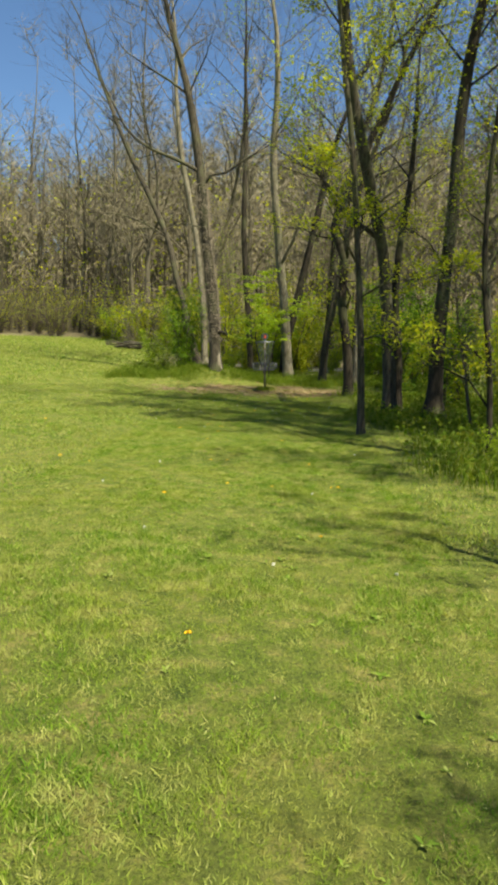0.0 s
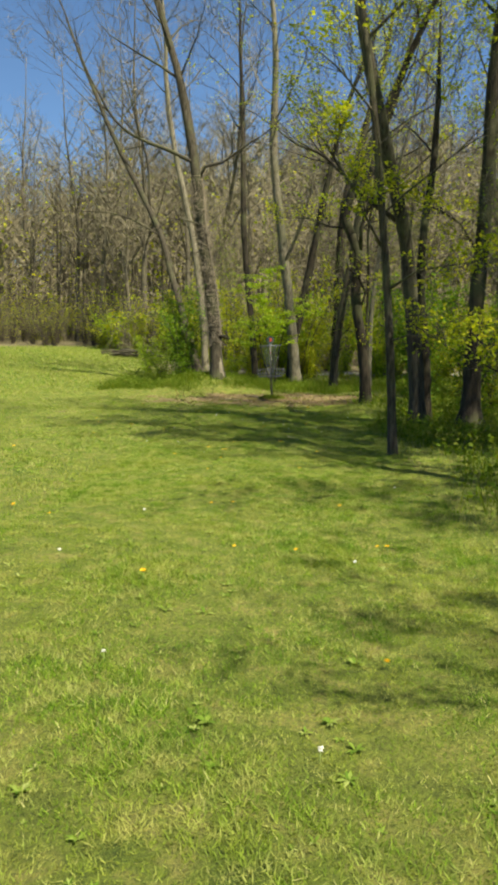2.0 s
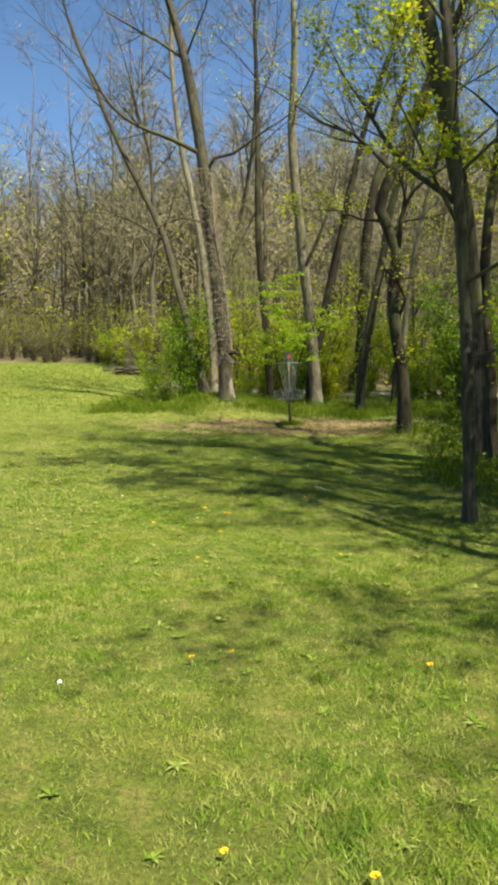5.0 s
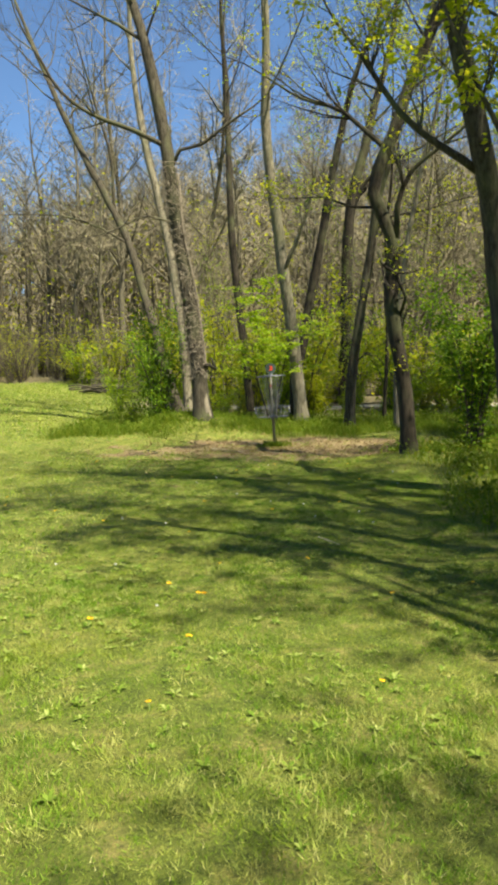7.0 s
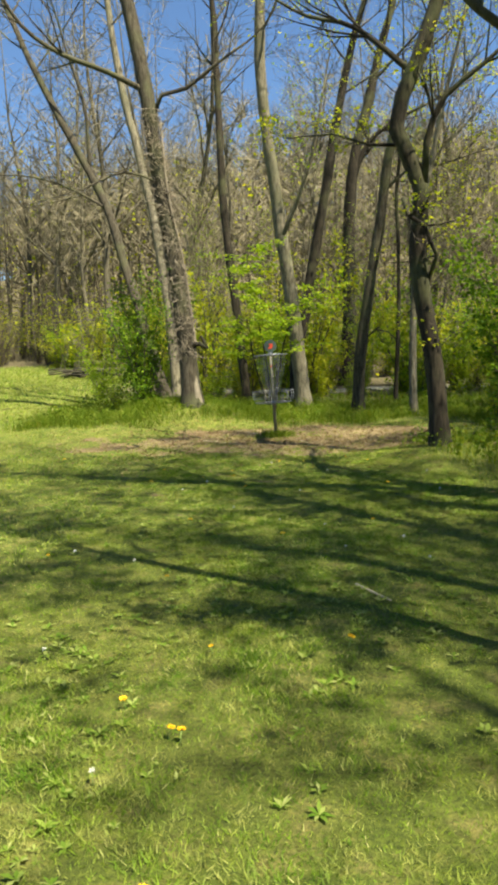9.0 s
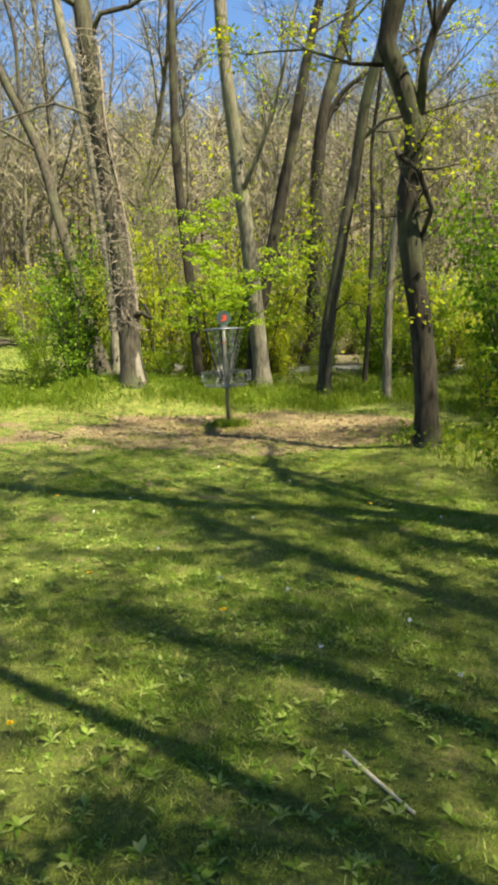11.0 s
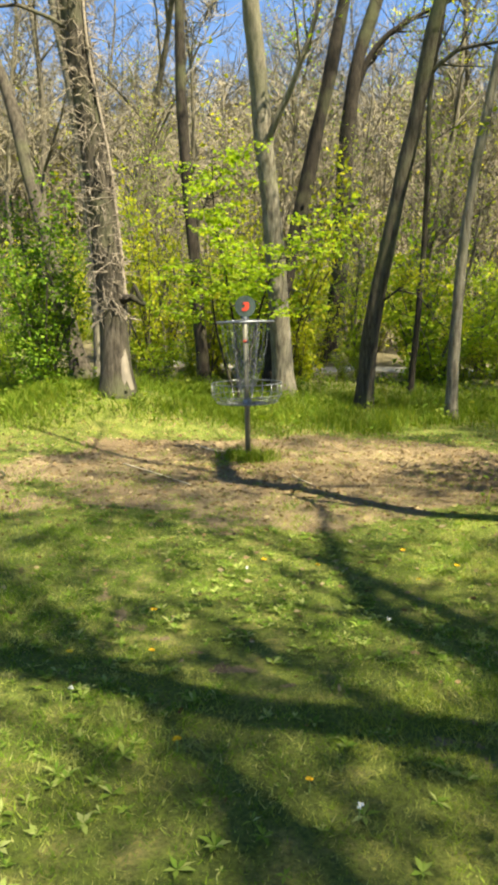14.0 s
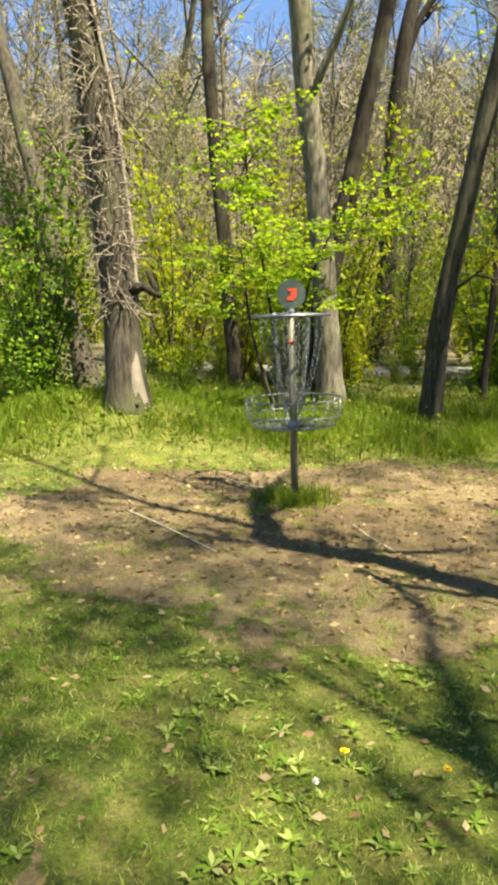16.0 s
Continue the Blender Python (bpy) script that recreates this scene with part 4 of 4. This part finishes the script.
for k in range(110):
    x, y = rng.uniform(-9, 12), 5.6 + 12 * rng.random() ** 1.3
    if x < -3.4 and y < 9 + (-x - 3.4) * 1.4:
        continue
    if 7.9 < y < 9.4 and 0.0 < x < 5 or (y < 8 and 1.0 < x < 2.8 and rng.random() < 0.6):
        continue
    s = rng.uniform(0.55, 1.2)
    copy_thing(green if rng.random() < 0.4 else yellow, pose(x, y, hz(x, y) - 0.03, 0, 0, rng.uniform(0, 360)) @ Matrix.Diagonal((s, s, s * rng.uniform(0.6, 1.5), 1)))
for x, y, s, which in [(1.75, 7.2, 0.3, green), (3.3, 6.9, 0.32, green), (4.4, 7.3, 0.4, yellow), (0.3, 7.4, 0.5, green), (5.6, 7.0, 0.5, green), (-3.6, 4.2, 0.6, green), (-4.4, 6.0, 0.7, green), (-1.3, 3.2, 0.45, green), (0.9, 6.2, 0.6, yellow), (1.1, 7.0, 0.7, yellow), (3.8, 1.0, 0.6, yellow), (4.6, -0.4, 0.8, yellow), (4.4, 3.0, 0.8, green), (5.2, -8.2, 0.9, green), (4.4, -9.6, 0.5, green), (5.0, -5.6, 1.0, yellow), (6.0, -2.0, 1.1, green), (3.9, -12.2, 0.45, green), (3.1, -12.6, 0.3, green), (4.6, -3.0, 0.9, yellow)]:
    copy_thing(which, pose(x, y, hz(x, y) - 0.03, 0, 0, rng.uniform(0, 360)) @ Matrix.Scale(s, 4))
for k in range(22):
    x, y = rng.uniform(-2.6, 6.0), rng.uniform(6.7, 7.7)
    if not (1.3 < x < 1.7 or 2.5 < x < 3.3):
        copy_thing(yellow if rng.random() < 0.5 else green, pose(x, y, hz(x, y) - 0.03, 0, 0, rng.uniform(0, 360)) @ Matrix.Scale(rng.uniform(0.25, 0.5), 4))
for k in range(34):
    x = rng.uniform(-22, -5.5)
    y = 18.6 + rng.uniform(0, 2.2) - 0.1 * (x + 14)
    copy_thing(scrub, pose(x, y, hz(x, y) - 0.05, 0, 0, rng.uniform(0, 360)) @ Matrix.Scale(rng.uniform(0.6, 1.1), 4))
for k in range(40):
    x, y = rng.uniform(-24, -3), rng.uniform(15, 30)
    if y < 19.5 - 0.45 * (x + 14) and x < -6 and y < 19:
        continue
    s = rng.uniform(0.7, 1.5)
    copy_thing(scrub, pose(x, y, hz(x, y) - 0.05, 0, 0, rng.uniform(0, 360)) @ Matrix.Scale(s, 4))


# ---- the woods behind ----
def wood_tree(seed, tall, leaf=None, leaves=0):
    """A bare woodland tree: trunk, boughs and a haze of fine twigs."""
    random.seed(seed)
    ob = thing("forest_tree", (0, 0, 0), "bare grey-brown woodland tree in early spring" if not leaf else "woodland tree in thin yellow-green young leaf", "tree", "woodland trees")
    g, tw, lf = Geo(), Geo(), Geo()
    line, p, d = [Vector((0, 0, -0.4))], Vector((0, 0, -0.4)), Vector((rnd(-0.12, 0.12), rnd(-0.12, 0.12), 1))
    while p.z < tall:
        d = (d + Vector((rnd(-0.1, 0.1), rnd(-0.1, 0.1), 0.1))).normalized()
        p = p + d * 1.3
        line.append(p.copy())
    r = tall * 0.0088
    rad = [r * max(0.08, 1 - q.z / tall) + 0.01 for q in line]
    g.tube(line, rad, 7)
    for k in range(20):
        t = rnd(0.25, 0.98)
        i = min(int(t * (len(line) - 1)), len(line) - 2)
        a = k * 2.4
        q = line[i].lerp(line[i + 1], rnd(0, 1))
        e = q + (Vector((math.cos(a), math.sin(a), 0)) * rnd(0.5, 1.0) + Vector((0, 0, rnd(0.6, 1.2)))) * tall * 0.16 * (1.25 - 0.7 * t)
        m = q.lerp(e, 0.5) + Vector((rnd(-0.2, 0.2), rnd(-0.2, 0.2), 0.1))
        g.tube([q, m, e], [rad[i] * 0.45, rad[i] * 0.3, 0.012], 4, False)
        for s in range(7):
            u = q.lerp(m, rnd(0.3, 1)) if s % 2 else m.lerp(e, rnd(0, 1))
            v = u + Vector((rnd(-1, 1), rnd(-1, 1), rnd(0.1, 1.4))).normalized() * tall * rnd(0.05, 0.11)
            tw.ribbon(u, v, 0.013, 0.007)
            for w in range(6):
                x = u.lerp(v, rnd(0.2, 1))
                y = x + Vector((rnd(-1, 1), rnd(-1, 1), rnd(-0.2, 1.2))).normalized() * rnd(0.35, 0.9)
                tw.ribbon(x, y, 0.0095, 0.004)
                if leaf and w < leaves:
                    lf.leaf(y, (y - x).normalized(), rnd(0.07, 0.15), 0.7)
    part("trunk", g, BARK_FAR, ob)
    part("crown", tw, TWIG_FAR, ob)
    if leaf:
        part("foliage", lf, leaf, ob, "", False)
    return ob


stock = [wood_tree(51, 12), wood_tree(52, 14), wood_tree(53, 10.5), wood_tree(54, 13, LEAF_YELLOW, 3), wood_tree(55, 11, LEAF_BRIGHT, 4), wood_tree(56, 15)]
FIRST = [(-7.5, 17.5), (-4.0, 13.5), (0.5, 15.0), (4.2, 13.0), (7.5, 5.0), (-10.5, 21.0)]
for ob, (x, y) in zip(stock, FIRST):
    ob.matrix_world = Matrix.Translation((x, y, hz(x, y)))
rng = random.Random(60)
count = 0
while count < 165:
    x = rng.uniform(-75, 60)
    y = 9 + 105 * rng.random() ** 1.25
    if abs(x) > 14 + 0.62 * (y + 10) or (x > 1 and 6.6 < y < 10):
        continue
    if x < -3.4 and y < 13 + max(0, -x - 6) * 1.6 and y < 21:
        continue
    if y > 40 and x > 20 and rng.random() < 0.4:
        continue
    count += 1
    ob = stock[rng.choice([0, 0, 1, 1, 2, 2, 3, 4, 5, 5])]
    copy_thing(ob, pose(x, y, hz(x, y) - 0.2, rng.uniform(-4, 4), rng.uniform(-4, 4), rng.uniform(0, 360)) @ Matrix.Scale(rng.uniform(0.75, 1.3), 4))


def far_woods():
    """The leafless wood on the hillside, too far off and too many to tell apart."""
    rng = random.Random(81)
    random.seed(82)
    g, lf, br = Geo(), Geo(), Geo()
    for k in range(2700):
        y = 24 + 95 * rng.random() ** 1.1
        x = rng.uniform(-1, 1) * (12 + 0.55 * (y + 12)) - 6
        z = hz(x, y) - 0.3
        tall = rng.uniform(5, 12)
        a = Vector((x, y, z))
        b = a + Vector((rng.uniform(-0.9, 0.9), rng.uniform(-0.9, 0.9), tall))
        w = rng.uniform(0.03, 0.085)
        m = a.lerp(b, 0.5) + Vector((rng.uniform(-0.3, 0.3), 0, 0))
        g.tube([a, m, b], [w, w * 0.7, 0.02], 3, False)
        for j in range(14):
            p = a.lerp(b, rng.uniform(0.3, 1))
            q = p + Vector((rng.uniform(-1, 1), rng.uniform(-1, 1), rng.uniform(0.2, 1.3))).normalized() * rng.uniform(1.0, 3.2)
            br.ribbon(p, q, 0.028, 0.014)
            for i in range(2):
                u = p.lerp(q, rng.uniform(0.3, 1))
                br.ribbon(u, u + Vector((rng.uniform(-1, 1), rng.uniform(-1, 1), rng.uniform(-0.1, 1.2))).normalized() * rng.uniform(0.6, 1.5), 0.022, 0.012)
        if rng.random() < 0.26:
            for j in range(50):
                c = a.lerp(b, rng.uniform(0.35, 1)) + Vector((rng.uniform(-1.6, 1.6), rng.uniform(-1.6, 1.6), 0))
                lf.leaf(c, Vector((rng.uniform(-1, 1), rng.uniform(-1, 1), rng.uniform(-0.3, 0.3))).normalized(), rng.uniform(0.14, 0.3), 0.7)
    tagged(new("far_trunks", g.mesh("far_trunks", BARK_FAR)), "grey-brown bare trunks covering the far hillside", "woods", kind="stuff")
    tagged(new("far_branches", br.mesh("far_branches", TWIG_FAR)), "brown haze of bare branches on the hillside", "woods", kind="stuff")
    tagged(new("far_leaves", lf.mesh("far_leaves", LEAF_YELLOW, False)), "thin yellow-green first leaves on the hillside", "woods", kind="stuff")
    g, lf = Geo(), Geo()
    for k in range(1200):
        x, y = rng.uniform(-32, 26), rng.uniform(11, 34)
        if x < -3.4 and y < 13 + max(0, -x - 6) * 1.6 and y < 20.5 or abs(x) > 9 + 0.5 * (y + 10):
            continue
        z = hz(x, y)
        for j in range(7):
            p = Vector((x + rng.uniform(-0.8, 0.8), y + rng.uniform(-0.8, 0.8), z - 0.05))
            q = p + Vector((rng.uniform(-0.5, 0.5), rng.uniform(-0.5, 0.5), rng.uniform(0.8, 2.6)))
            g.ribbon(p, q, 0.012, 0.006)
            for i in range(4):
                u = p.lerp(q, rng.uniform(0.3, 1))
                v = u + Vector((rng.uniform(-1, 1), rng.uniform(-1, 1), rng.uniform(-0.2, 0.9))).normalized() * rng.uniform(0.3, 0.9)
                g.ribbon(u, v, 0.008, 0.004)
                for i2 in range(2):
                    lf.leaf(v + Vector((rng.uniform(-0.15, 0.15), rng.uniform(-0.15, 0.15), 0)), (v - u).normalized(), rng.uniform(0.08, 0.17), 0.7)
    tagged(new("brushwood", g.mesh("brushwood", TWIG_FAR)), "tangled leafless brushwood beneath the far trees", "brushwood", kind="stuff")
    tagged(new("brushwood_leaves", lf.mesh("brushwood_leaves", LEAF_YELLOW, False)), "first yellow-green leaves on the brushwood", "brushwood", kind="stuff")


far_woods()
for k in range(16):
    x, y = rng.uniform(-5, 8), rng.uniform(5.5, 13)
    if x < -3.4 and y < 11:
        continue
    copy_thing(stock[3 if rng.random() < 0.5 else 4], pose(x, y, hz(x, y) - 0.1, rng.uniform(-5, 5), rng.uniform(-5, 5), rng.uniform(0, 360)) @ Matrix.Scale(rng.uniform(0.3, 0.6), 4))
for x, y, s in [(4.3, -7.7, 0.4), (4.9, -6.1, 0.46), (5.6, -4.2, 0.45), (3.7, -8.6, 0.28)]:
    copy_thing(stock[3 if rng.random() < 0.6 else 4], pose(x, y, hz(x, y) - 0.1, rng.uniform(-5, 5), rng.uniform(-5, 5), rng.uniform(0, 360)) @ Matrix.Scale(s, 4))
# the wood goes on along the lawn, and closes the place behind
for x, y, k in [(9.0, -14.0, 3), (8.6, -11.2, 4), (8.9, -5.2, 3), (8.6, -1.0, 3), (7.8, 2.6, 4), (7.8, -2.2, 1), (8.5, -8, 0), (8.2, -12, 1), (9.5, -16, 0), (1, -33, 0), (-6, -36, 1), (-14, -34, 5), (10, -30, 2), (-26, -28, 0), (-32, -16, 1), (-36, -4, 5), (-34, 8, 0), (-30, 16, 1), (12, -6, 5), (16, -12, 1), (11, 1, 0)]:
    copy_thing(stock[k], pose(x, y, hz(x, y) - 0.2, 0, 0, rng.uniform(0, 360)) @ Matrix.Scale(rng.uniform(1.05, 1.45), 4))


# ---- loose wood ----
def lay_stick(pts, r, mat, label, group=""):
    base = Vector((pts[0][0], pts[0][1], hz(*pts[0]) + r))
    g = Geo()
    line = curve([Vector((x, y, hz(x, y) + r)) - base for x, y in pts], 0.1)
    g.tube(line, [r * (1 - 0.6 * i / len(line)) for i in range(len(line))], 6, True, 0.25)
    ob = new("stick", g.mesh("stick", mat))
    ob.location = base
    return tagged(ob, label, "stick", group)


lay_stick([(-1.15, -0.3), (-0.8, -0.75), (-0.45, -1.2)], 0.007, STRAW, "pale dry stalk lying on bare soil")
lay_stick([(0.35, -0.55), (0.42, -0.8), (0.55, -1.1)], 0.006, STRAW, "short dry stalk lying on bare soil")
lay_stick([(-2.3, -0.6), (-2.05, -0.9), (-2.15, -1.2)], 0.012, BARK_DARK, "dark crooked twig lying on the lawn")
lay_stick([(-0.55, 0.6), (-0.3, 0.35), (0.0, 0.45)], 0.007, STRAW, "thin dry twig near the basket")
lay_stick([(0.6, -7.9), (0.75, -8.2)], 0.008, STRAW, "short dry twig in the lawn")


def brush_pile():
    random.seed(71)
    x0, y0 = -6.3, 12.6
    ob = thing("brush_pile", (x0, y0, hz(x0, y0)), "low pile of grey-brown cut branches in long grass", "brush pile")
    for k in range(34):
        g = Geo()
        p = Vector((rnd(-1.0, 1.0), rnd(-0.5, 0.5), rnd(0.02, 0.3)))
        a = rnd(-0.6, 0.6)
        d = Vector((math.cos(a), math.sin(a), rnd(-0.12, 0.12)))
        L = rnd(0.5, 1.5)
        g.tube([p - d * L / 2, p + Vector((0, 0, rnd(0, 0.06))), p + d * L / 2], [0.03, 0.025, 0.012], 6, True, 0.2)
        part("branch", g, BARK_FAR, ob)


brush_pile()
